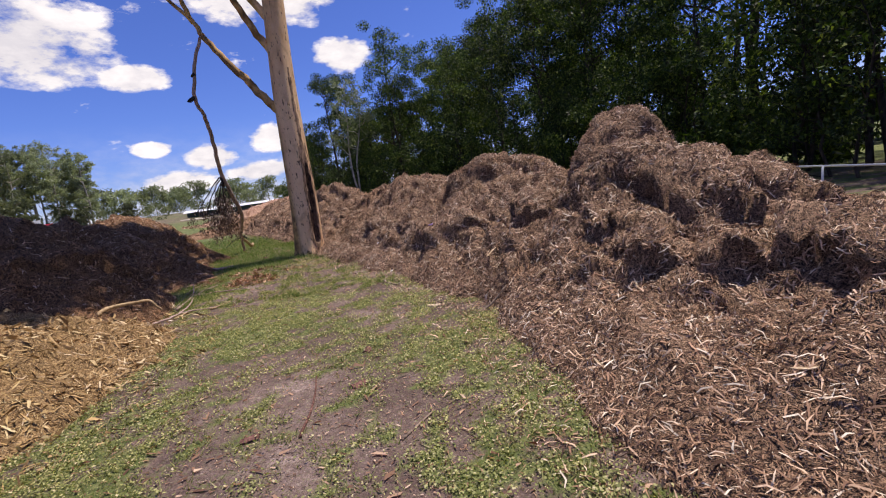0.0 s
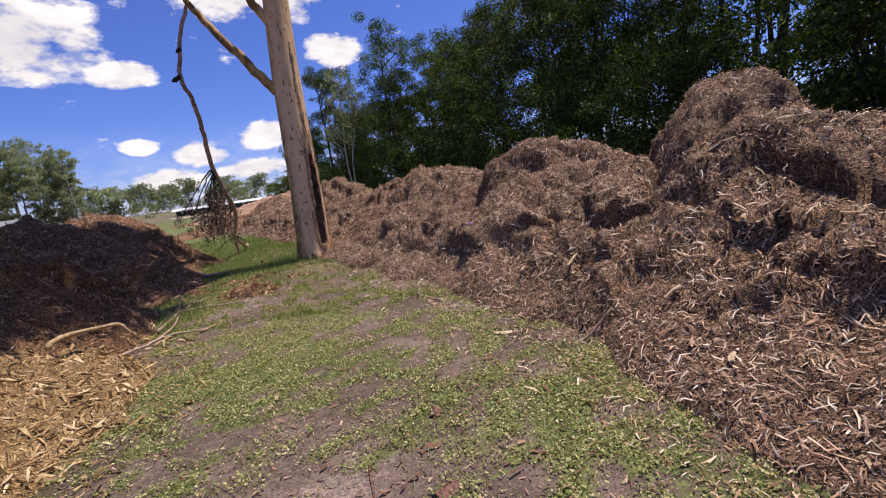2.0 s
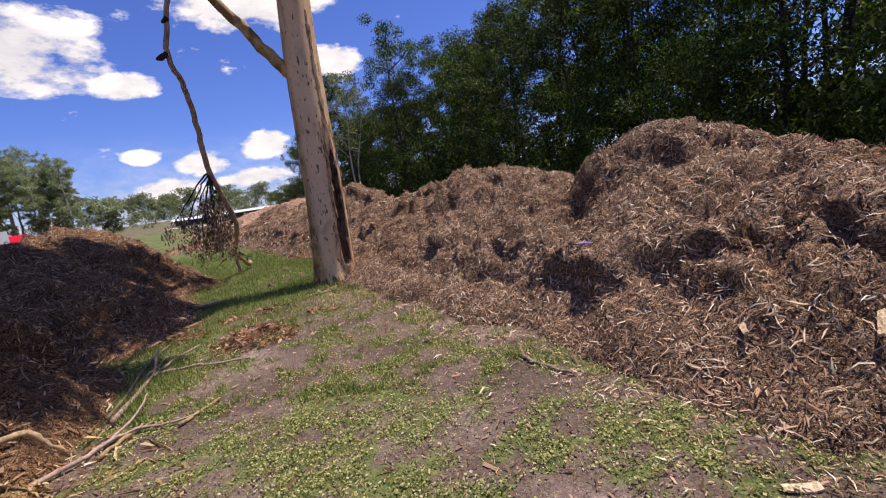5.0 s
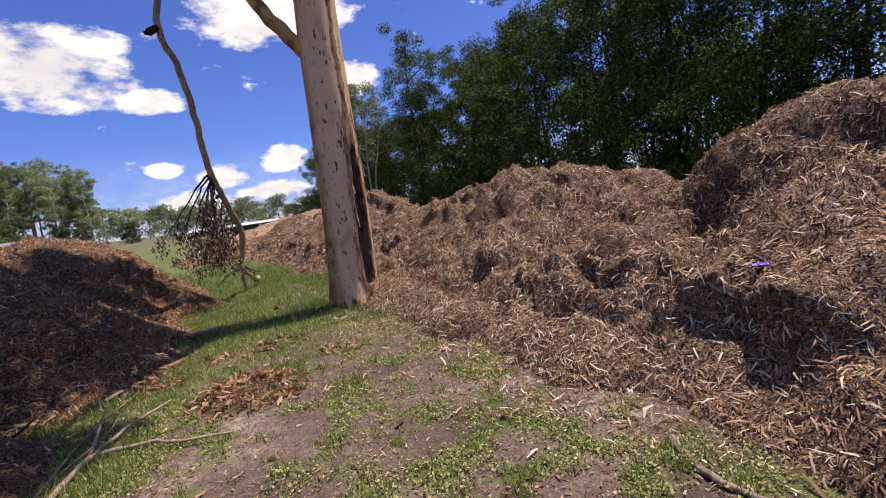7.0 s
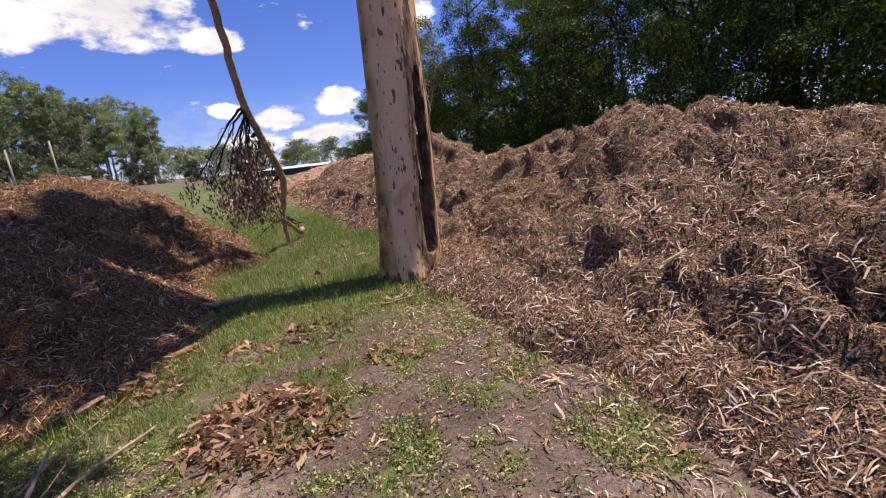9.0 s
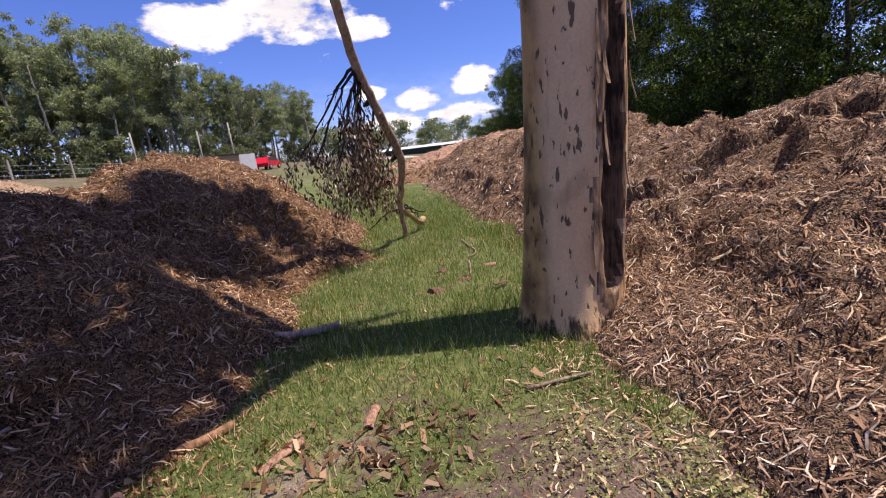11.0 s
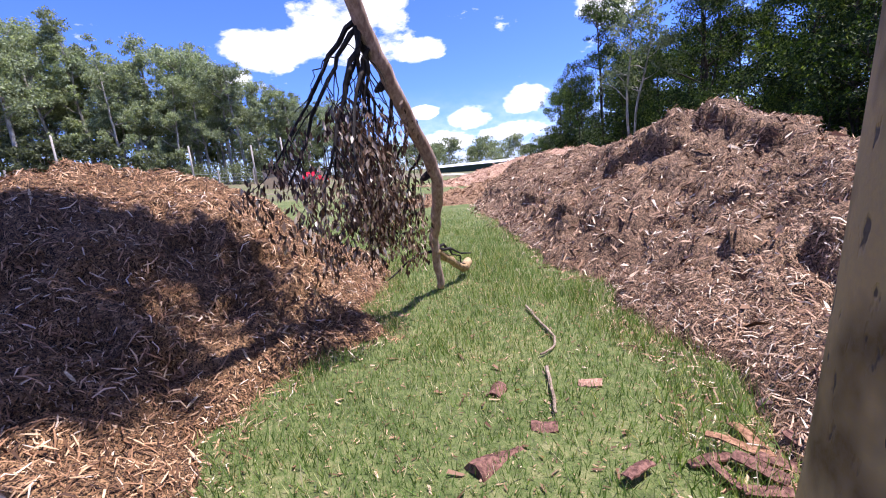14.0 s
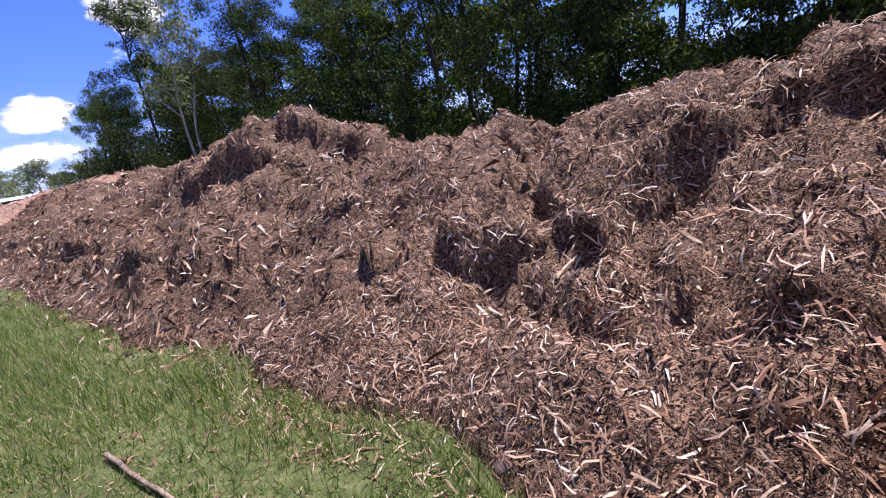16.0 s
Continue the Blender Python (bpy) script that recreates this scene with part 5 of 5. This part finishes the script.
stick("log", [(-5.7, 10.9, 0.05), (-5.96, 10.62, 0.06), (-6.28, 10.36, 0.12), (-6.42, 10.18, 0.17)], 0.034, 0.026, STEM_WOOD, "short pale peeled log lying out of the mulch", "log", seed=12)
stick("log", [(-5.57, 9.25), (-5.44, 9.60)], 0.03, 0.027, BROWN_BARK, "short red-brown log on the grass", "log", seed=13)
stick("stick", [(-5.87, 8.45, 0.04), (-5.87, 8.7, 0.04)], 0.012, 0.01, DEAD_WOOD, "grey stick half in the mulch", seed=14)
stick("curved_branch", [(-6.24, 8.3, 0.08), (-6.25, 8.64, 0.22), (-6.05, 8.92, 0.37)], 0.019, 0.01, STEM_WOOD, "curved peeled branch against the mulch", "branch", seed=15)
stick("log", [(-6.29, 7.99, 0.2), (-5.91, 8.2, 0.07), (-5.77, 8.33, 0.03)], 0.024, 0.016, DEAD_WOOD, "grey log leaning on the mulch", "log", seed=16)
stick("log", [(-3.94, 13.28, 0.1), (-3.77, 13.20, 0.16), (-3.61, 13.11, 0.25)], 0.05, 0.046, BROWN_BARK, "short bare log at the foot of the mulch", "log", seed=17)
stick("curved_branch", [(-3.57, 12.61, 0.08), (-3.60, 12.47, 0.24), (-3.53, 12.45, 0.3), (-3.43, 12.52, 0.31)], 0.018, 0.012, DEAD_WOOD, "curved grey branch in the mulch", "branch", seed=18)
stick("stick", [(-3.93, 10.36), (-3.6, 10.64)], 0.013, 0.008, DEAD_WOOD, "grey stick near the trunk", z=0.01, seed=19)
SPOTS = ((-4.36, 12.33, 0.24, 0.09, 30), (-4.20, 12.53, 0.32, 0.08, -62), (-4.18, 12.31, 0.26, 0.09, -25), (-4.00, 12.52, 0.24, 0.1, -48), (-4.06, 12.27, 0.24, 0.09, 40), (-4.16, 12.19, 0.22, 0.07, 15), (-4.62, 12.11, 0.22, 0.08, 60),
         (-4.28, 12.43, 0.24, 0.07, -10), (-4.10, 12.41, 0.24, 0.08, 5), (-4.30, 12.23, 0.2, 0.06, -40), (-3.97, 12.36, 0.2, 0.08, 75), (-3.90, 12.22, 0.2, 0.07, 20))
for i, (bx, by, L, W, turn) in enumerate(SPOTS):
    tagged(slab("bark_slab", bx, by, 0.8 * L, 0.72 * W, turn, (i % 3 - 1) * 9, BROWN_BARK if i % 3 == 1 else RED_BARK, "flat brown bark slab among others" if i % 3 == 1 else "dark maroon bark slab among others", z=0.014 * (i % 4), seed=i, curl=0.1), group="bark slabs by the trunk")
slab("bark_lump", -5.21, 11.97, 0.3, 0.2, 70, 8, RED_BARK, "thick pink and red bark lump on the grass", curl=0.5, seed=21, thick=0.05)
slab("bark_piece", -5.11, 12.32, 0.14, 0.1, 20, 0, RED_BARK, "small red bark piece on the grass", seed=22)
slab("bark_piece", -5.50, 12.56, 0.15, 0.1, 100, 0, RED_BARK, "small red bark piece on the grass", seed=23)
slab("bark_piece", -4.99, 12.85, 0.14, 0.09, 10, 0, PINK_BARK, "small pinkish bark piece on the grass", seed=24)
slab("bark_strip", -4.96, 9.49, 0.26, 0.055, 75, 0, PINK_BARK, "flat pinkish bark strip on the grass", seed=25)
slab("bark_strip", -4.68, 9.89, 0.2, 0.06, 110, 0, PINK_BARK, "flat pinkish bark strip on the grass", seed=26)
slab("bark_strip", -5.17, 8.82, 0.25, 0.055, 20, 0, PINK_BARK, "curled pinkish bark strip in the leaves", seed=27)
slab("bark_strip", -0.32, 5.05, 0.16, 0.05, 0, 0, SPLIT, "pale wood chip on the weeds", seed=28)
slab("bark_piece", -0.89, 3.19, 0.12, 0.08, 40, 0, RED_BARK, "red bark piece on the dirt", seed=29)
slab("bark_piece", -0.95, 3.90, 0.1, 0.07, 80, 0, RED_BARK, "red bark piece on the dirt", seed=30)
slab("bark_piece", -1.50, 2.59, 0.12, 0.06, 10, 0, RED_BARK, "red bark piece on the dirt", seed=31)
stick("stick", [(-5.89, 8.49, 0.18), (-5.85, 8.70, 0.17)], 0.008, 0.006, SPLIT, "short pale split stick on the mulch", seed=33)
for i, (bx, by, L, turn) in enumerate(((-5.59, 8.73, 0.2, 30), (-5.53, 8.94, 0.18, -40), (-5.48, 8.61, 0.22, 75), (-5.42, 8.86, 0.16, 10), (-5.38, 8.97, 0.2, -15))):
    tagged(slab("bark_piece", bx, by, 0.8 * L, 0.05, turn, 6, BROWN_BARK if i % 2 else PINK_BARK, "torn pinkish bark piece beside the mulch", z=0.05, curl=0.2, seed=60 + i), group="torn bark beside the mulch")
leaf_heap(-4.10, 8.40, 0.5, 0.42, 0.24, 700, 1, "heap of curled brown dead leaves on the grass")
leaf_heap(-4.75, 9.50, 0.36, 0.25, 0.06, 80, 2, "small patch of brown dead leaves")
leaf_heap(-4.36, 9.80, 0.35, 0.3, 0.05, 110, 3, "patch of pinkish dry leaves on the grass")
leaf_heap(-3.54, 9.30, 0.25, 0.2, 0.04, 80, 4, "small patch of dry leaves near the mulch")
leaf_heap(-5.52, 8.87, 0.55, 0.32, 0.07, 320, 5, "torn bark and dry leaves along the mulch")

# a stone, torn plastic and offcuts
stone_bm = bmesh.new()
bmesh.ops.create_icosphere(stone_bm, subdivisions=3, radius=0.06)
for v in stone_bm.verts:
    v.co *= 1 + 0.5 * (vnoise(v.co.x * 14 + 3, v.co.y * 14, v.co.z * 14, 2) - 0.5)
    v.co.z *= 0.7
stone_me = bpy.data.meshes.new("stone")
stone_bm.to_mesh(stone_me)
stone_bm.free()
stone_me.materials.append(plain("brown_stone", (0.17, 0.115, 0.1), 0.8, 0.2, 30))
tagged(new("stone", stone_me), "small brown stone half sunk in the grass", "stone").location = (-4.08, 12.89, 0.025)


def scrap(name, at, size, mat, label, category, seed):
    """A torn, crumpled scrap of film with a little thickness."""
    r = np.random.default_rng(seed)
    v, f = [], []
    n = 7
    for side in (0, 1):
        for i in range(n):
            for j in range(n):
                u, w_ = i / (n - 1) - 0.5, j / (n - 1) - 0.5
                v.append((u * size * (1 + r.normal(0, 0.08)), w_ * size * 0.6 * (1 + r.normal(0, 0.08)), r.normal(0, size * 0.1) if not side else v[i * n + j][2] - 0.003))
    k = n * n
    for i in range(n - 1):
        for j in range(n - 1):
            a = i * n + j
            f += [(a, a + n, a + n + 1, a + 1), (k + a, k + a + 1, k + a + n + 1, k + a + n)]
    ob = tagged(new(name, mesh_of(name, v, f, [mat])), label, category)
    ob.matrix_basis = pose(*at, r.uniform(-40, 10), r.uniform(-30, 10), r.uniform(0, 180))
    return ob


PURPLE = plain("purple_plastic", (0.3, 0.2, 0.62), 0.4, 0.1)
WHITE_SCRAP = plain("white_plastic", (0.75, 0.74, 0.74), 0.45, 0.1)
scrap("plastic_scrap", rest(LONG_HEAP, -0.22, 7.57, 0.05), 0.11, PURPLE, "torn purple plastic scrap on the mulch", "plastic", 1)
scrap("plastic_scrap", rest(LONG_HEAP, -1.58, 9.14, 0.015), 0.06, WHITE_SCRAP, "torn white plastic scrap on the mulch", "plastic", 2)
scrap("plastic_scrap", rest(LONG_HEAP, -1.15, 7.60, 0.015), 0.06, WHITE_SCRAP, "small white scrap at the foot of the mulch", "plastic", 3)
for i, (px, py, L, turn) in enumerate(((2.07, 6.00, 0.11, 80), (1.85, 5.22, 0.16, 10), (0.84, 3.69, 0.1, 70), (0.08, 5.94, 0.15, 85), (0.51, 5.51, 0.2, 60), (-2.36, 11.58, 0.2, 90), (-2.82, 11.49, 0.2, 50), (-1.49, 9.33, 0.18, 30), (-3.33, 13.40, 0.22, 20), (0.89, 4.40, 0.14, 20), (1.57, 4.57, 0.14, 70))):
    x_, y_, z_ = rest(LONG_HEAP, px, py, 0.035)
    ob = slab("wood_offcut", px, py, L, 0.035, turn, 0, SPLIT, "pale split wood offcut lying on the mulch", "wood chip", curl=0.05, seed=60 + i, thick=0.012)
    ob.matrix_basis = pose(x_, y_, z_ + 0.01, 0, 38, 155) @ pose(0, 0, 0, 0, 0, turn)
pipe = tagged(new("pipe_offcut", mesh_of("pipe_offcut", *tube([(-0.055, 0, 0), (0.055, 0, 0)], [0.017, 0.017], 16), [WHITE_SCRAP])), "short white plastic pipe offcut on the mulch", "pipe")
pipe.matrix_basis = pose(-8.13, 8.08, max(rest(DARK_HEAP, -8.13, 8.08)[2], rest(NEAR_DARK_HEAP, -8.13, 8.08)[2]) + 0.02, 0, -10, 60)

# ---- distance ----
ring = [(0.0, 0.0)] + [((1 + 0.25 * math.sin(3 * a + 1) + 0.12 * math.sin(7 * a)) * 3.6 * k * math.cos(a), (1 + 0.25 * math.sin(3 * a + 1)) * 2.2 * k * math.sin(a)) for k in (0.5, 1.0) for a in np.arange(0, 2 * math.pi - 0.01, math.pi / 14)]
flat = [(-30 + 0.86 * u + 0.5 * v, 53.6 - 0.5 * u + 0.86 * v) for u, v in ring]
sand_faces = [(0, 1 + i, 1 + (i + 1) % 28) for i in range(28)] + [(1 + i, 29 + i, 29 + (i + 1) % 28, 1 + (i + 1) % 28) for i in range(28)]
tagged(new("sand_patch", mesh_of("sand_patch", [(px, py, float(ground_at(px, py)) + 0.07) for px, py in flat], sand_faces, [plain("pale_sand", (0.56, 0.47, 0.4), 0.95, 0.2, 3.0)], smooth=True)), "bare pale sand patch in the paddock grass", "sand", kind="structure")
WEATHERBOARD = plain("white_weatherboard", (0.78, 0.78, 0.76), 0.6, 0.06, 6)
ROOF_TILE = plain("grey_pink_roof", (0.42, 0.37, 0.36), 0.6, 0.1, 4)
UNDER = plain("underfloor_shade_and_hut_roof", (0.035, 0.034, 0.034), 0.8, 0.2, 4)
GLASS = plain("dark_window_glass", (0.05, 0.06, 0.07), 0.1, 0.05)
TAN_WALL = plain("tan_cladding", (0.34, 0.26, 0.17), 0.7, 0.1, 5)
ROOF_PALE = plain("pale_steel_roof", (0.72, 0.74, 0.76), 0.4, 0.08, 2)
SHED_GREEN = plain("dark_green_steel", (0.03, 0.06, 0.055), 0.5, 0.15, 2)
RED_PAINT = plain("red_car_paint", (0.55, 0.012, 0.03), 0.25, 0.05)
RUBBER = plain("black_rubber", (0.02, 0.02, 0.02), 0.8, 0.1)
POLE_WOOD = plain("weathered_pole", (0.38, 0.34, 0.3), 0.8, 0.15, 3)
GALV = plain("galvanised_rail", (0.55, 0.57, 0.58), 0.35, 0.08, 12, 0.6)

house = empty("house", (-63.6, -5.6, float(ground_at(-61.0, -5.6)) - 0.2), "white weatherboard house on stilts with grey roof", "house")
house.scale = (0.87, 0.87, 0.9)
child("wall", boxes("wall", [(-3.5, 3.0, -3.0, 3.0, 1.75, 3.55)], WEATHERBOARD), house)
child("floor_deck", boxes("floor_deck", [(-3.6, 3.9, -3.1, 3.1, 1.6, 1.74)], WEATHERBOARD), house)
# solid dark block in place of the shaded open space below the floor
child("underfloor", boxes("underfloor", [(-3.3, 2.6, -0.6, 2.9, 0.0, 1.59)], UNDER), house, "solid dark block painted as the shade under the floor")
child("lower_wall", boxes("lower_wall", [(-3.3, 2.7, -2.9, -0.62, 0.0, 1.59)], WEATHERBOARD), house)
roof_v = [(-4.0, -3.5, 3.55), (4.2, -3.5, 3.55), (4.2, 3.5, 3.55), (-4.0, 3.5, 3.55), (-1.2, -0.6, 4.85), (1.2, -0.6, 4.85), (1.2, 1.6, 4.85), (-1.2, 1.6, 4.85)]
child("roof", mesh_of("roof", roof_v, [(3, 2, 1, 0), (0, 1, 5, 4), (1, 2, 6, 5), (2, 3, 7, 6), (3, 0, 4, 7), (4, 5, 6, 7)], [ROOF_TILE]), house, "grey hipped roof")
for yy in (-3.0, -0.6, 1.1, 3.0):
    child("post", boxes("post", [(3.75, 3.87, yy - 0.06, yy + 0.06, 0.0, 3.54)], WEATHERBOARD), house)
for zz in (2.15, 2.6):
    child("rail", boxes("rail", [(3.78, 3.84, 0.0, 3.0, zz, zz + 0.06)], WEATHERBOARD), house)
for yy in (-1.6, 0.9, 2.1):
    win = child("window", boxes("window", [(3.0, 3.05, yy - 0.45, yy + 0.45, 2.2, 3.2)], WEATHERBOARD), house)
    child("pane", boxes("pane", [(3.052, 3.06, yy - 0.38, yy + 0.38, 2.27, 3.13)], GLASS), win)
for i in range(7):
    child("stair_tread", boxes("stair_tread", [(3.9 + 0.25 * i, 4.18 + 0.25 * i, -2.6, -1.6, 1.42 - 0.22 * i, 1.48 - 0.22 * i)], WEATHERBOARD), house)

shed = empty("long_shed", (-30.5, 70.2, float(ground_at(-35.0, 68.0))), "long low dark shed with pale steel roof", "shed")
shed.rotation_euler = (0, 0, radians(25))
shed.scale = (1.0, 1.0, 0.62)
child("wall", boxes("wall", [(-10, 12, -2.5, 2.5, 0.0, 1.45)], SHED_GREEN), shed)
child("roof", mesh_of("roof", [(-10.5, -3, 1.45), (12.5, -3, 1.45), (12.5, 3, 1.45), (-10.5, 3, 1.45), (-10.5, 0, 2.0), (12.5, 0, 2.0)], [(0, 1, 5, 4), (2, 3, 4, 5), (1, 2, 5), (3, 0, 4), (3, 2, 1, 0)], [ROOF_PALE]), shed, "pale steel roof")

hut = empty("garden_hut", (-34.9, 34.6, float(ground_at(-34.9, 34.6)) - 0.1), "small tan hut with a white door panel", "hut")
hut.rotation_euler = (0, 0, radians(55))
hut.scale = (0.82, 0.82, 0.82)
child("wall", boxes("wall", [(-2.0, 0.2, -0.8, 0.8, 0, 2.1)], TAN_WALL, 0.02), hut)
child("roof", boxes("roof", [(-2.1, 0.3, -0.95, 0.95, 2.105, 2.2)], UNDER), hut)
child("white_panel", boxes("white_panel", [(0.22, 1.75, -0.75, -0.69, 0.35, 2.05)], WHITE_SCRAP), hut, "plain white board")
child("panel_post", boxes("panel_post", [(1.6, 1.7, -0.685, -0.6, 0.0, 2.0)], POLE_WOOD), hut)


def car(at, turn):
    ob = empty("car", pose(*at, 0, 0, turn), "red hatchback parked on the grass", "car")
    prof = [(-2.05, 0.35), (2.05, 0.35), (2.1, 0.62), (1.95, 0.82), (1.05, 0.95), (-1.85, 1.0), (-2.1, 0.75)]
    cabin = [(1.05, 0.952), (0.45, 1.42), (-1.2, 1.46), (-1.8, 1.0)]
    for name, line, half, mat in (("body", prof, 0.85, RED_PAINT), ("cabin", cabin, 0.72, RED_PAINT)):
        n = len(line)
        v = [(x, -half, z) for x, z in line] + [(x, half, z) for x, z in line]
        f = [tuple(range(n)), tuple(range(2 * n - 1, n - 1, -1))] + [(i, i + n, (i + 1) % n + n, (i + 1) % n) for i in range(n)]
        child(name, mesh_of(name, v, f, [mat]), ob)
    for side in (-1, 1):
        y0 = side * 0.725
        for line in (((0.9, 0.99), (0.42, 1.36), (-0.25, 1.39), (-0.25, 1.0)), ((-0.33, 1.0), (-0.33, 1.39), (-1.15, 1.4), (-1.6, 1.04))):
            v = [(x, y0, z) for x, z in line] + [(x, y0 + side * 0.012, z) for x, z in line]
            child("side_window", mesh_of("side_window", v, [(0, 1, 2, 3), (7, 6, 5, 4), (0, 4, 5, 1), (1, 5, 6, 2), (2, 6, 7, 3), (3, 7, 4, 0)], [GLASS]), ob)
        for wx in (-1.3, 1.3):
            v, f = tube([(wx, side * 0.68, 0.31), (wx, side * 0.88, 0.31)], [0.31, 0.31], 20)
            wheel = child("wheel", mesh_of("wheel", v, f, [RUBBER]), ob)
            v, f = tube([(wx, side * 0.86, 0.31), (wx, side * 0.89, 0.31)], [0.19, 0.17], 14)
            child("rim", mesh_of("rim", v, f, [GALV]), wheel)
    child("headlight", boxes("headlight", [(1.98, 2.09, -0.75, -0.45, 0.62, 0.76)], WHITE_SCRAP), ob)
    child("headlight", boxes("headlight", [(1.98, 2.09, 0.45, 0.75, 0.62, 0.76)], WHITE_SCRAP), ob)
    return ob


car((-37.4, 40.2, float(ground_at(-37.4, 40.2)) + 0.02), 115).scale = (0.85, 0.85, 0.8)


def pole(x, y, high, r, name, label, category, group):
    v, f = tube([(0, 0, -0.2), (0.02, 0, high * 0.5), (0.0, 0.03, high)], [r, r * 0.9, r * 0.75], 8, 0.03)
    ob = tagged(new(name, mesh_of(name, v, f, [POLE_WOOD], smooth=True)), label, category, group)
    ob.location = (x, y, float(ground_at(x, y)))


for px, py, ph in ((-46.7, 44.3, 5.2), (-48.7, 41.7, 4.4), (-56.4, 26.5, 5.0), (-52.0, 36.5, 4.4)):
    pole(px, py, ph, 0.11, "timber_pole", "tall weathered timber pole in the paddock", "pole", "timber poles")
fence = empty("paddock_fence", (-50, 20, 0), "old timber post and wire paddock fence", "fence")
line = [(0.1 * (i % 3), -24 + 4.2 * i, float(ground_at(-50, -4 + 4.2 * i))) for i in range(13)]
for i, (fx, fy, fz) in enumerate(line):
    v, f = tube([(fx, fy, fz - 0.1), (fx, fy + 0.05, fz + 1.75)], [0.09, 0.075], 8, 0.05, i)
    child("post", mesh_of("post", v, f, [POLE_WOOD]), fence)
for zz in (0.5, 0.9, 1.3):
    v, f = tube([(fx, fy, fz + zz) for fx, fy, fz in line], [0.012] * len(line), 5)
    child("wire", mesh_of("wire", v, f, [GALV]), fence)
rail = empty("rail_fence", (6.9, 6.5, 0), "galvanised pipe rail fence below the trees", "fence")
for i in range(7):
    v, f = tube([(0.1 * i, -6 + 2.6 * i, -0.1), (0.1 * i, -6 + 2.6 * i, 0.73)], [0.02, 0.02], 10)
    child("post", mesh_of("post", v, f, [GALV], smooth=True), rail)
v, f = tube([(0.0, -6.2, 0.73), (0.35, 2, 0.73), (0.62, 9.8, 0.73)], [0.02] * 3, 10)
child("rail", mesh_of("rail", v, f, [GALV], smooth=True), rail)
